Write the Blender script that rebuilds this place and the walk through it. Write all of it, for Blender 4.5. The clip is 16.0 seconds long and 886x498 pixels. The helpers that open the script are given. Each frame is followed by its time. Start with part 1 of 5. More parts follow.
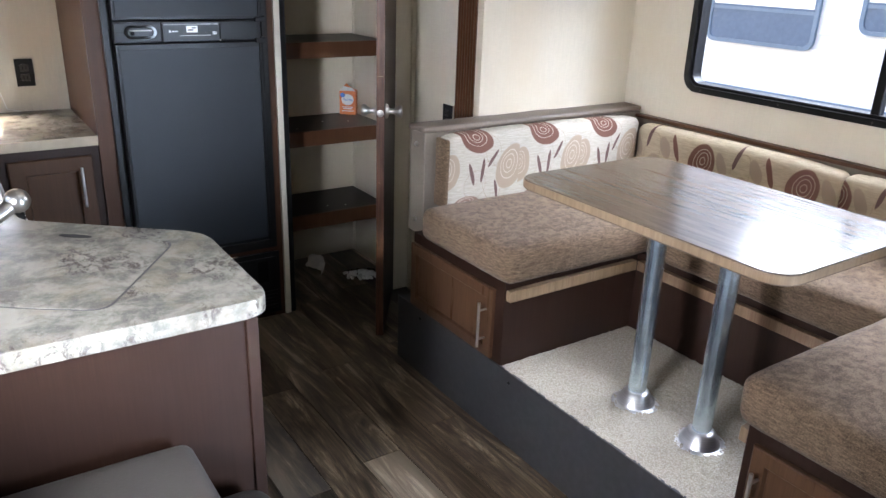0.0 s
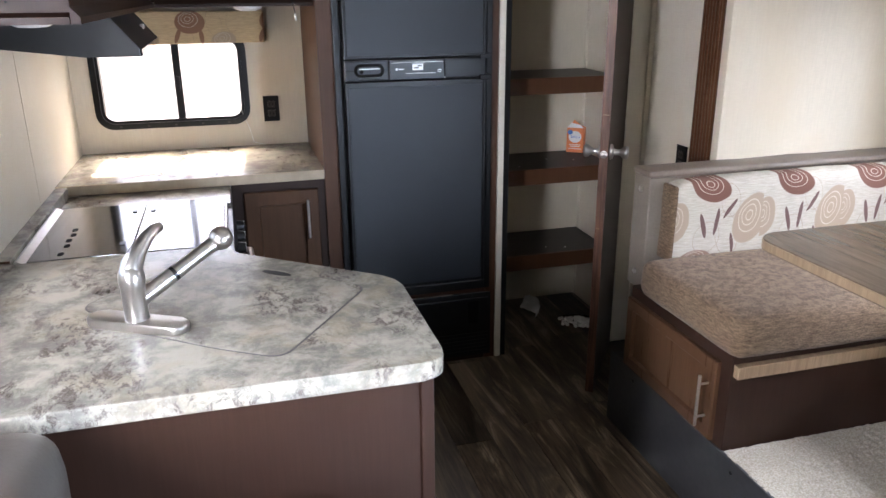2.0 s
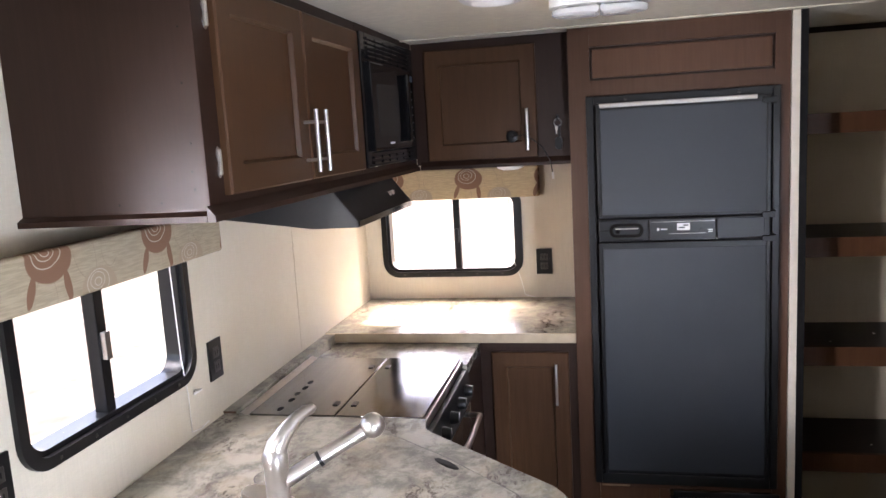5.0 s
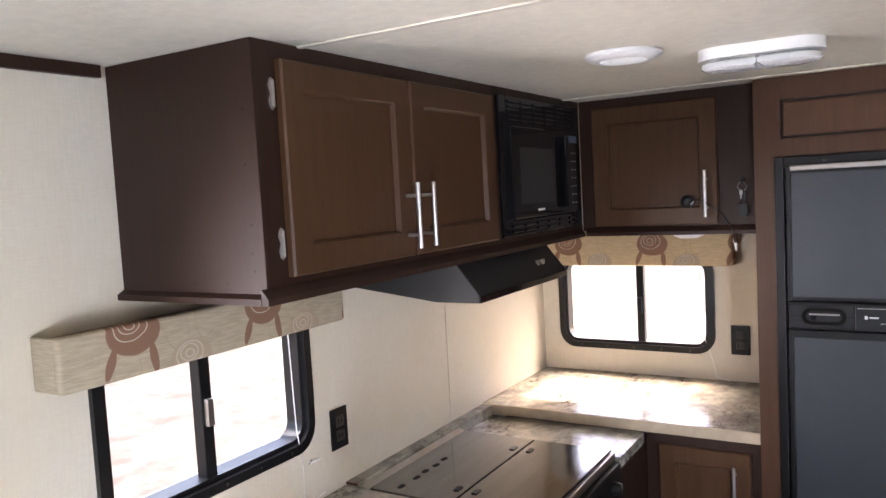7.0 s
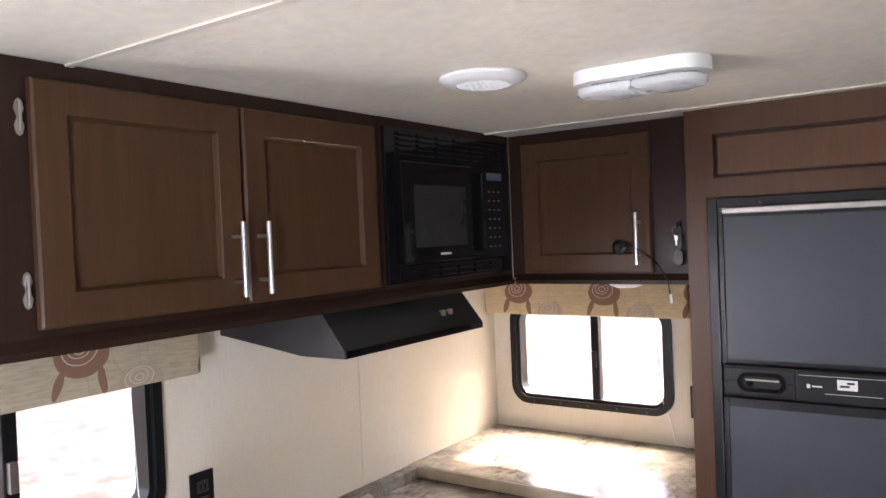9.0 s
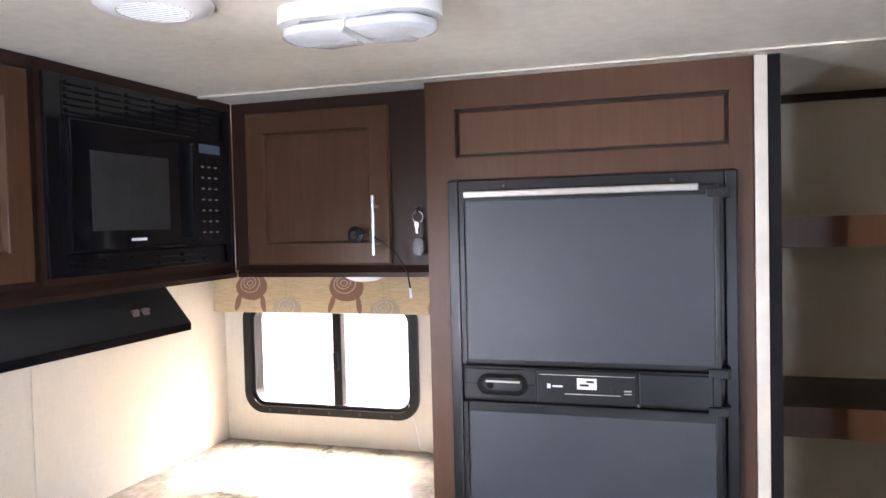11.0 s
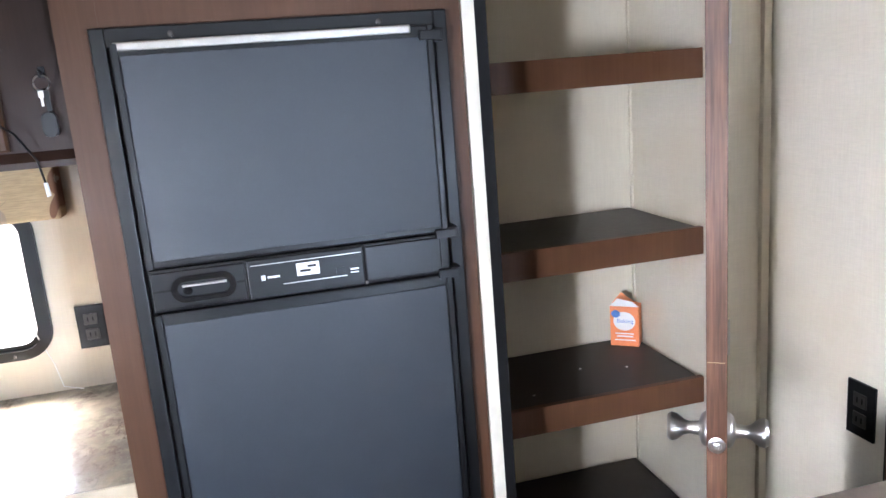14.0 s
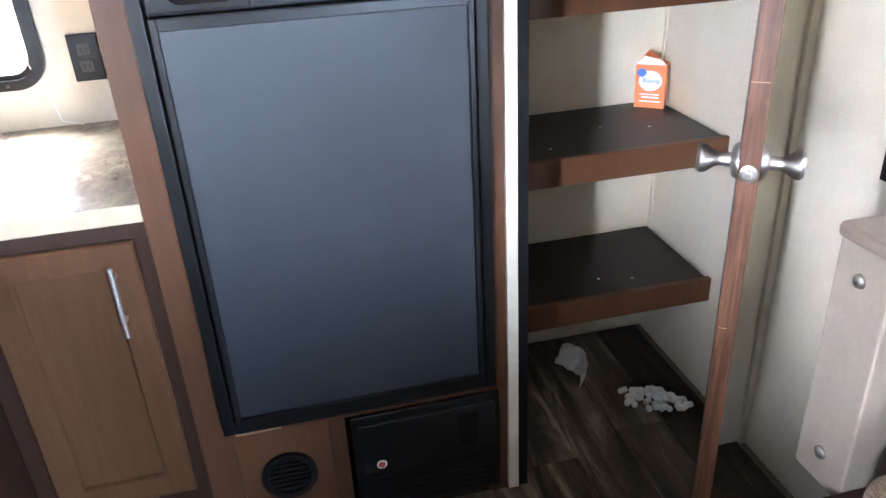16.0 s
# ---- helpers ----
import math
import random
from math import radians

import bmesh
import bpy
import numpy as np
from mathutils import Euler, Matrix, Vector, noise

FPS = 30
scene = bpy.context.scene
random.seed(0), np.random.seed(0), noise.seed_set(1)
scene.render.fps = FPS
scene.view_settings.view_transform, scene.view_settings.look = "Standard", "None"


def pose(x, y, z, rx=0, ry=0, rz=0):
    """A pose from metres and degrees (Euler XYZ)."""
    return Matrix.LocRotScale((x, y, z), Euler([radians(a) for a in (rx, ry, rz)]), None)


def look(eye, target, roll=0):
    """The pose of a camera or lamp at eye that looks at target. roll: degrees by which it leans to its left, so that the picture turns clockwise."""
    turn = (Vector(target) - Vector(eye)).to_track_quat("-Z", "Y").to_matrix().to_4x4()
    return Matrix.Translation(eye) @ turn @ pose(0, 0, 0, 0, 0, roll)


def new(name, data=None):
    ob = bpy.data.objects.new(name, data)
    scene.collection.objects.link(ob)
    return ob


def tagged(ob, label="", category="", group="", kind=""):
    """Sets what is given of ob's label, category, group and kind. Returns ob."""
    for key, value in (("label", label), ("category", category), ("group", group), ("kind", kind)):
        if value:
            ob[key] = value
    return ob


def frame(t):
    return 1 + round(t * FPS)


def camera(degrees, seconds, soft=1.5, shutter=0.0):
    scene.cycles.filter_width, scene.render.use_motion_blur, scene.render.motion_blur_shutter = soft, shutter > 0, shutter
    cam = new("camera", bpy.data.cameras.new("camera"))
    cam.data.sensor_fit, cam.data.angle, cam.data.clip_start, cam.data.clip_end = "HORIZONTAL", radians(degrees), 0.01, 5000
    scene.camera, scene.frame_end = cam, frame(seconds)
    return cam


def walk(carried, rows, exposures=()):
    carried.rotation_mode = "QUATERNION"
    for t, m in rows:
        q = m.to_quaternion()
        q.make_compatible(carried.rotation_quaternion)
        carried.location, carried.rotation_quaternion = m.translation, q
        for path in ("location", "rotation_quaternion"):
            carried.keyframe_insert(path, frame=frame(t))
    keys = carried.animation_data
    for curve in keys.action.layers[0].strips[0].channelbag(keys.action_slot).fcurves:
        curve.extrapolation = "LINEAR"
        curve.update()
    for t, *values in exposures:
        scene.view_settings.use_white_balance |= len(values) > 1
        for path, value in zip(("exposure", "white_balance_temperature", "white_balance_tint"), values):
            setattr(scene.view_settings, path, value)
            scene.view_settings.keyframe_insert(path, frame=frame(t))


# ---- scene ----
cam = camera(60.8, 16.0)
PATH = [
    (0, (-0.008, 0.081, 1.627), (1.046, 1.624, 0.914), 2.1),
    (0.5, (-0.005, 0.095, 1.62), (0.937, 1.714, 0.92), 0.9),
    (1, (0.023, 0.131, 1.621), (0.845, 1.812, 0.915), 0.3),
    (1.5, (0.085, 0.18, 1.624), (0.747, 1.937, 0.934), 0.2),
    (2, (0.161, 0.226, 1.625), (0.666, 2.05, 0.978), -0.4),
    (2.5, (0.226, 0.255, 1.628), (0.651, 2.111, 1.017), -0.6),
    (3, (0.306, 0.267, 1.643), (0.629, 2.157, 1.074), -0.8),
    (3.5, (0.396, 0.264, 1.657), (0.514, 2.194, 1.144), -2.4),
    (4, (0.476, 0.264, 1.677), (0.402, 2.215, 1.242), -3.9),
    (4.5, (0.544, 0.342, 1.687), (0.296, 2.294, 1.327), -4.1),
    (5, (0.624, 0.457, 1.712), (0.2, 2.388, 1.41), -3.3),
    (5.2, (0.659, 0.497, 1.723), (0.176, 2.418, 1.447), -3.5),
    (7.3, (0.934, 0.804, 1.765), (-0.15, 2.479, 1.627), -2.8),
    (7.5, (0.97, 0.854, 1.767), (-0.136, 2.516, 1.638), -2.6),
    (8, (1.04, 0.959, 1.757), (-0.101, 2.6, 1.682), -2.5),
    (8.2, (1.059, 0.991, 1.762), (-0.095, 2.624, 1.703), -2.6),
    (10.3, (1.201, 1.457, 1.71), (0.236, 3.209, 1.684), -1.1),
    (10.5, (1.169, 1.473, 1.718), (0.308, 3.277, 1.671), -1.3),
    (11, (1.101, 1.507, 1.712), (0.495, 3.412, 1.642), -1.4),
    (11.5, (1.028, 1.544, 1.733), (0.691, 3.512, 1.625), -2.2),
    (12, (0.96, 1.587, 1.758), (0.911, 3.582, 1.619), -2.8),
    (12.5, (0.929, 1.634, 1.756), (1.108, 3.622, 1.624), -2.9),
    (13, (0.886, 1.68, 1.748), (1.222, 3.644, 1.575), -3.4),
    (13.5, (0.843, 1.728, 1.72), (1.26, 3.662, 1.426), -3.8),
    (14, (0.805, 1.763, 1.673), (1.272, 3.66, 1.241), -4.6),
    (14.5, (0.792, 1.787, 1.629), (1.25, 3.64, 1.034), -5.3),
    (15, (0.785, 1.801, 1.582), (1.227, 3.611, 0.856), -5.3),
    (15.5, (0.782, 1.814, 1.54), (1.206, 3.58, 0.702), -4.6),
    (16, (0.788, 1.807, 1.502), (1.164, 3.547, 0.591), -3.1),
]
EXPOSURES = [(0.0, 2.6, 6450, 19), (2.5, 2.55, 6650, 22), (5.0, 2.82, 7100, 26), (8.2, 2.68, 7150, 27), (10.3, 3.2, 6850, 26), (11.5, 3.5, 6550, 24), (12.5, 3.55, 6350, 22), (14.0, 3.75, 6250, 20), (16.0, 4.15, 6100, 19)]
walk(cam, [(t, look(eye, target, roll)) for t, eye, target, roll in PATH], EXPOSURES)

# ---- world, sun, lamps ----
world = bpy.data.worlds.new("sky")
scene.world = world
world.use_nodes = True
wn = world.node_tree
sky = wn.nodes.new("ShaderNodeTexSky")
sky.sky_type, sky.sun_disc = "NISHITA", False
sky.sun_elevation, sky.sun_rotation = radians(40), radians(2)
wn.links.new(sky.outputs[0], wn.nodes["Background"].inputs[0])
wn.nodes["Background"].inputs[1].default_value = 0.15

sun = new("sun", bpy.data.lights.new("sun", "SUN"))
sun.data.energy, sun.data.angle, sun.data.color = 5.0, radians(0.6), (1.0, 0.88, 0.70)
sun.matrix_world = look((0, 30, 25.2), (-1.0, 0, 0))


def window_light(name, eye, target, w, h, watts, color=(1.0, 0.98, 0.95), spread=180):
    lamp = new(name, bpy.data.lights.new(name, "AREA"))
    lamp.data.shape, lamp.data.size, lamp.data.size_y = "RECTANGLE", w, h
    lamp.data.energy, lamp.data.color, lamp.data.spread = watts, color, radians(spread)
    lamp.matrix_world = look(eye, target)
    return lamp


# daylight stand-ins stand outside the openings, above the line of sight or out of view
window_light("dinette_window_light", (3.30, 1.45, 2.25), (1.9, 1.45, 0.9), 1.9, 1.3, 30, (0.76, 0.88, 1.0))
window_light("galley_window_light", (-0.95, 1.95, 1.95), (0.4, 1.95, 0.8), 0.7, 0.6, 5, (0.90, 0.95, 1.0))
window_light("rear_window_light", (-0.09, 4.45, 2.0), (-0.09, 3.75, 1.0), 0.8, 0.6, 21, (1.0, 0.91, 0.76))
window_light("sofa_window_light", (-0.59, 0.735, 1.34), (2, 2.9, 0.75), 0.22, 0.55, 3.7, (0.80, 0.90, 1.0), 96)
# added cool fill from an out-of-view opening, lifts floor and refrigerator door
window_light("unseen_fill_light", (2.02, -0.85, 0.66), (0.5, 1.2, 0.6), 0.6, 1.1, 10.5, (0.62, 0.81, 1.0), 100)

# ---- materials ----


class Graph:
    """A small helper round one node material."""

    def __init__(self, name, rough=0.5, metal=0.0, spec=0.5):
        self.mat = bpy.data.materials.new(name)
        self.mat.use_nodes = True
        self.nt = self.mat.node_tree
        self.bsdf = self.nt.nodes["Principled BSDF"]
        self.bsdf.inputs["Roughness"].default_value = rough
        self.bsdf.inputs["Metallic"].default_value = metal
        self.bsdf.inputs["Specular IOR Level"].default_value = spec
        self.coord = self.nt.nodes.new("ShaderNodeTexCoord")

    def put(self, value, socket):
        if isinstance(value, (int, float)):
            socket.default_value = value
        elif isinstance(value, tuple):
            socket.default_value = (*value, 1.0)[:len(socket.default_value)] if len(value) == 3 and len(socket.default_value) == 4 else value
        else:
            self.nt.links.new(value, socket)

    def mapped(self, scale=(1, 1, 1), kind="Object", offset=(0, 0, 0), turn=(0, 0, 0)):
        n = self.nt.nodes.new("ShaderNodeMapping")
        n.inputs["Scale"].default_value = scale
        n.inputs["Location"].default_value = offset
        n.inputs["Rotation"].default_value = turn
        self.nt.links.new(self.coord.outputs[kind], n.inputs[0])
        return n.outputs[0]

    def noise(self, vec, scale, detail=4.0, rough=0.55, distort=0.0):
        n = self.nt.nodes.new("ShaderNodeTexNoise")
        self.nt.links.new(vec, n.inputs["Vector"])
        n.inputs["Scale"].default_value, n.inputs["Detail"].default_value = scale, detail
        n.inputs["Roughness"].default_value, n.inputs["Distortion"].default_value = rough, distort
        return n.outputs[0]

    def math(self, op, a, b=0.0, c=0.0, clamp=False):
        n = self.nt.nodes.new("ShaderNodeMath")
        n.operation, n.use_clamp = op, clamp
        for v, s in zip((a, b, c), n.inputs):
            self.put(v, s)
        return n.outputs[0]

    def step(self, v, lo, hi):
        n = self.nt.nodes.new("ShaderNodeMapRange")
        n.interpolation_type = "SMOOTHSTEP"
        self.put(v, n.inputs[0])
        n.inputs[1].default_value, n.inputs[2].default_value = lo, hi
        return n.outputs[0]

    def mix(self, f, a, b, blend="MIX"):
        n = self.nt.nodes.new("ShaderNodeMix")
        n.data_type, n.blend_type = "RGBA", blend
        self.put(f, n.inputs[0])
        for v, s in ((a, n.inputs[6]), (b, n.inputs[7])):
            self.put(v, s)
        return n.outputs[2]

    def color(self, c):
        self.put(c, self.bsdf.inputs["Base Color"])
        return self

    def rough(self, r):
        self.put(r, self.bsdf.inputs["Roughness"])
        return self

    def bump(self, h, strength=0.2, distance=0.002):
        n = self.nt.nodes.new("ShaderNodeBump")
        n.inputs["Strength"].default_value, n.inputs["Distance"].default_value = strength, distance
        self.put(h, n.inputs["Height"])
        self.nt.links.new(n.outputs[0], self.bsdf.inputs["Normal"])
        return self

    def rand(self):
        return self.nt.nodes.new("ShaderNodeObjectInfo").outputs["Random"]


def plain(name, col, rough=0.5, metal=0.0, vary=0.12, scale=30, bump=0.0, spec=0.5):
    g = Graph(name, rough, metal, spec)
    v = g.mapped()
    n = g.noise(v, scale, 5)
    big = g.noise(v, 3.0, 3)
    f = g.math("ADD", g.math("MULTIPLY", n, 0.6), g.math("MULTIPLY", big, 0.4))
    lo, hi = tuple(c * (1 - vary) for c in col), tuple(min(1, c * (1 + vary)) for c in col)
    g.color(g.mix(g.step(f, 0.3, 0.7), lo, hi))
    g.rough(g.math("ADD", rough - 0.06, g.math("MULTIPLY", big, 0.12)))
    if bump:
        g.bump(n, bump, 0.002)
    return g.mat


def wall_material(name, col, warm):
    """Printed vinyl wallboard with a fine linen weave and soft vertical streaks."""
    g = Graph(name, 0.55, spec=0.35)
    fine = g.noise(g.mapped((220, 220, 14)), 1.0, 3, 0.6)
    cross = g.noise(g.mapped((30, 30, 260)), 1.0, 3, 0.6)
    cloud = g.noise(g.mapped((1, 1, 0.6)), 3.5, 4)
    weave = g.math("ADD", g.math("MULTIPLY", fine, 0.55), g.math("MULTIPLY", cross, 0.45))
    base = g.mix(g.step(weave, 0.35, 0.65), tuple(c * 0.945 for c in col), tuple(min(1, c * 1.03) for c in col))
    g.color(g.mix(g.math("MULTIPLY", g.step(cloud, 0.36, 0.70), 0.6), base, warm))
    return g.bump(weave, 0.12, 0.001).mat


def wood_dark(name, lo, hi, rough=0.33, turn=(0, 0, 0)):
    """Dark stained laminate with a faint upright grain."""
    g = Graph(name, rough, spec=0.22)
    grain = g.noise(g.mapped((60, 60, 3), turn=turn), 1.0, 5, 0.65, 0.4)
    pores = g.noise(g.mapped((260, 260, 9), turn=turn), 1.0, 2)
    cloud = g.noise(g.mapped(), 2.5, 3)
    f = g.math("ADD", g.math("MULTIPLY", grain, 0.65), g.math("MULTIPLY", pores, 0.35))
    c = g.mix(g.step(f, 0.35, 0.68), lo, hi)
    g.color(g.mix(g.math("MULTIPLY", g.step(cloud, 0.35, 0.8), 0.3), c, tuple(0.5 * (a + b) for a, b in zip(lo, hi))))
    g.rough(g.math("ADD", rough - 0.05, g.math("MULTIPLY", grain, 0.12)))
    return g.bump(f, 0.06, 0.001).mat


def counter_material(name):
    """Laminate printed as cloudy cream, grey and brown stone."""
    g = Graph(name, 0.22, spec=0.5)
    v = g.mapped()
    cloud = g.noise(v, 11.0, 8, 0.68, 0.3)
    patch = g.noise(g.mapped((1.5, 0.8, 1), offset=(3.1, 1.2, 0), turn=(0, 0, radians(35))), 5.0, 4, 0.55, 0.5)
    vein = g.noise(g.mapped((1.3, 0.8, 1), offset=(5.1, 2.2, 0), turn=(0, 0, radians(35))), 32.0, 8, 0.74, 0.5)
    spot = g.noise(g.mapped(offset=(7.0, 2.0, 1.0)), 160.0, 6, 0.78)
    warm = g.noise(g.mapped(offset=(1.0, 9.0, 4.0)), 7.0, 6, 0.6)
    base = g.mix(g.step(cloud, 0.38, 0.60), (0.165, 0.156, 0.134), (0.325, 0.305, 0.254))
    base = g.mix(g.math("MULTIPLY", g.step(warm, 0.50, 0.66), 0.45), base, (0.27, 0.220, 0.150))
    grey = g.math("MULTIPLY", g.step(patch, 0.42, 0.60), g.step(vein, 0.44, 0.56))
    base = g.mix(g.math("MULTIPLY", grey, 0.50), base, (0.115, 0.097, 0.088))
    dark = g.math("MULTIPLY", g.step(patch, 0.48, 0.62), g.math("MULTIPLY", g.step(vein, 0.51, 0.56), g.step(spot, 0.42, 0.52)))
    base = g.mix(g.math("MULTIPLY", dark, 0.74), base, (0.042, 0.030, 0.025))
    pale = g.math("MULTIPLY", g.step(spot, 0.54, 0.66), 0.38)
    g.color(g.mix(pale, base, (0.37, 0.352, 0.310)))
    g.rough(g.math("ADD", 0.15, g.math("MULTIPLY", cloud, 0.12)))
    return g.bump(spot, 0.04, 0.001).mat


def plank_material(name):
    """Weathered grey-brown vinyl plank, each with its own tone."""
    g = Graph(name, 0.38, spec=0.45)
    r = g.rand()
    shift = g.nt.nodes.new("ShaderNodeVectorMath")
    shift.operation = "MULTIPLY_ADD"
    g.nt.links.new(r, shift.inputs[0])
    shift.inputs[1].default_value = (13, 31, 7)
    g.nt.links.new(g.mapped((9.5, 1.25, 9.5)), shift.inputs[2])
    grain = g.noise(shift.outputs[0], 1.15, 9, 0.68, 1.6)
    fine = g.noise(g.mapped((95, 3.0, 10)), 1.0, 8, 0.74, 0.8)
    blotch = g.noise(shift.outputs[0], 0.42, 4, 0.6)
    knot = g.nt.nodes.new("ShaderNodeTexVoronoi")
    g.nt.links.new(shift.outputs[0], knot.inputs["Vector"])
    knot.inputs["Scale"].default_value = 0.62
    eye = g.math("SUBTRACT", 1.0, g.step(g.math("ADD", knot.outputs["Distance"], g.math("MULTIPLY", grain, 0.12)), 0.10, 0.24))
    tone = g.mix(g.step(grain, 0.34, 0.64), (0.026, 0.016, 0.009), (0.185, 0.128, 0.080))
    tone = g.mix(g.math("MULTIPLY", g.step(grain, 0.52, 0.68), 0.85), tone, (0.46, 0.375, 0.275))
    tone = g.mix(g.math("MULTIPLY", g.step(fine, 0.48, 0.62), 0.62), tone, (0.018, 0.012, 0.008))
    tone = g.mix(g.math("MULTIPLY", g.step(blotch, 0.46, 0.66), 0.45), tone, (0.25, 0.185, 0.120))
    tone = g.mix(g.math("MULTIPLY", eye, 0.8), tone, (0.022, 0.013, 0.008))
    grey = g.mix(g.step(r, 0.55, 0.95), tone, (0.15, 0.145, 0.138))
    tone = g.mix(0.22, tone, grey)
    value = g.math("ADD", 0.34, g.math("MULTIPLY", r, 1.15))
    n = g.nt.nodes.new("ShaderNodeVectorMath")
    n.operation = "SCALE"
    g.nt.links.new(tone, n.inputs[0])
    g.put(value, n.inputs["Scale"])
    g.color(n.outputs[0])
    g.rough(g.math("ADD", 0.22, g.math("MULTIPLY", fine, 0.22)))
    return g.bump(g.math("ADD", grain, fine), 0.22, 0.0015).mat


def fabric_print(name, base, plane, period, ovals, leaves, loops):
    """Woven upholstery with printed ringed ovals, leaves and thin loops. plane: which object axes run across and up."""
    g = Graph(name, 0.85, spec=0.2)
    sep = g.nt.nodes.new("ShaderNodeSeparateXYZ")
    g.nt.links.new(g.coord.outputs["Object"], sep.inputs[0])
    u, v = sep.outputs[plane[0]], sep.outputs[plane[1]]
    wob = g.math("MULTIPLY", g.math("SUBTRACT", g.noise(g.mapped(), 9.0, 2), 0.5), 0.016)
    u, v = g.math("ADD", u, wob), g.math("SUBTRACT", v, wob)
    uu = g.math("MULTIPLY", g.math("FRACT", g.math("ADD", g.math("DIVIDE", u, period), 40.0)), period)
    slub = g.noise(g.mapped((25, 25, 300)), 1.0, 4, 0.6)
    cloth = g.mix(g.step(slub, 0.35, 0.65), tuple(c * 0.84 for c in base), tuple(min(1, c * 1.06) for c in base))

    def oval(cx, cy, rx, ry, turn=0.0):
        c, s = math.cos(turn), math.sin(turn)
        du, dv = g.math("SUBTRACT", uu, cx), g.math("SUBTRACT", v, cy)
        a = g.math("DIVIDE", g.math("ADD", g.math("MULTIPLY", du, c), g.math("MULTIPLY", dv, s)), rx)
        b = g.math("DIVIDE", g.math("SUBTRACT", g.math("MULTIPLY", dv, c), g.math("MULTIPLY", du, s)), ry)
        return g.math("SQRT", g.math("ADD", g.math("MULTIPLY", a, a), g.math("MULTIPLY", b, b)))

    def line(d, width):
        return g.math("SUBTRACT", 1.0, g.step(g.math("ABSOLUTE", g.math("SUBTRACT", d, 1.0)), width * 0.6, width * 1.4))

    for cx, cy, rx, ry, turn in loops:
        cloth = g.mix(g.math("MULTIPLY", line(oval(cx, cy, rx, ry, turn), 0.020), 0.55), cloth, (0.25, 0.18, 0.13))
    for cx, cy, rx, ry, turn, tone in ovals:
        d = oval(cx, cy, rx, ry, turn)
        cloth = g.mix(g.math("SUBTRACT", 1.0, g.step(d, 0.95, 1.02)), cloth, tone)
        for k, off, w in ((0.62, 0.010, 0.035), (0.40, 0.014, 0.050), (0.19, 0.012, 0.11)):
            ringd = oval(cx - off * 0.5, cy + off, rx * k, ry * k, turn + 0.1)
            cloth = g.mix(g.math("MULTIPLY", line(ringd, w), 0.6), cloth, (0.62, 0.54, 0.44))
    for cx, cy, rx, ry, turn, tone in leaves:
        d = oval(cx, cy, rx * 0.8, ry, turn)
        cloth = g.mix(g.math("SUBTRACT", 1.0, g.step(d, 0.90, 1.04)), cloth, tone)
    g.color(cloth)
    return g.bump(slub, 0.35, 0.0015).mat


BROWN, TAN, PLUM = (0.150, 0.070, 0.052), (0.335, 0.262, 0.195), (0.125, 0.072, 0.066)


def chenille(name, lo, hi):
    g = Graph(name, 0.9, spec=0.15)
    slub = g.noise(g.mapped((38, 38, 220)), 1.0, 5, 0.7)
    fine = g.noise(g.mapped(), 260, 3, 0.7)
    cloud = g.noise(g.mapped(), 9, 4)
    f = g.math("ADD", g.math("MULTIPLY", slub, 0.5), g.math("ADD", g.math("MULTIPLY", fine, 0.4), g.math("MULTIPLY", cloud, 0.1)))
    g.color(g.mix(g.step(f, 0.36, 0.64), lo, hi))
    g.bsdf.inputs["Sheen Weight"].default_value = 0.08
    return g.bump(f, 0.6, 0.003).mat


def carpet_material(name):
    g = Graph(name, 0.95, spec=0.1)
    fine = g.noise(g.mapped(), 170, 4, 0.7)
    fleck = g.noise(g.mapped(offset=(3, 1, 2)), 95, 4, 0.7)
    c = g.mix(g.step(fine, 0.35, 0.65), (0.34, 0.295, 0.23), (0.55, 0.495, 0.41))
    g.color(g.mix(g.math("MULTIPLY", g.step(fleck, 0.56, 0.68), 0.55), c, (0.26, 0.20, 0.14)))
    return g.bump(fine, 0.9, 0.006).mat


def brushed(name, col, rough=0.28, along=(6, 6, 300)):
    g = Graph(name, rough, 1.0)
    n = g.noise(g.mapped(along), 1.0, 3)
    g.color(g.mix(g.step(n, 0.35, 0.65), tuple(c * 0.85 for c in col), col))
    g.rough(g.math("ADD", rough - 0.06, g.math("MULTIPLY", n, 0.16)))
    return g.mat


def table_material(name):
    g = Graph(name, 0.16, spec=0.5)
    grain = g.noise(g.mapped((34, 2.2, 10)), 1.0, 7, 0.65, 0.7)
    fine = g.noise(g.mapped((240, 9, 10)), 1.0, 3)
    f = g.math("ADD", g.math("MULTIPLY", grain, 0.7), g.math("MULTIPLY", fine, 0.3))
    g.color(g.mix(g.step(f, 0.36, 0.66), (0.105, 0.074, 0.053), (0.165, 0.120, 0.088)))
    g.rough(g.math("ADD", 0.2, g.math("MULTIPLY", fine, 0.04)))
    return g.bump(f, 0.015, 0.001).mat


def glass_material(name, tint=(1, 1, 1)):
    g = Graph(name, 0.02)
    g.bsdf.inputs["Transmission Weight"].default_value = 1.0
    g.bsdf.inputs["IOR"].default_value = 1.05
    g.color(tint)
    return g.mat


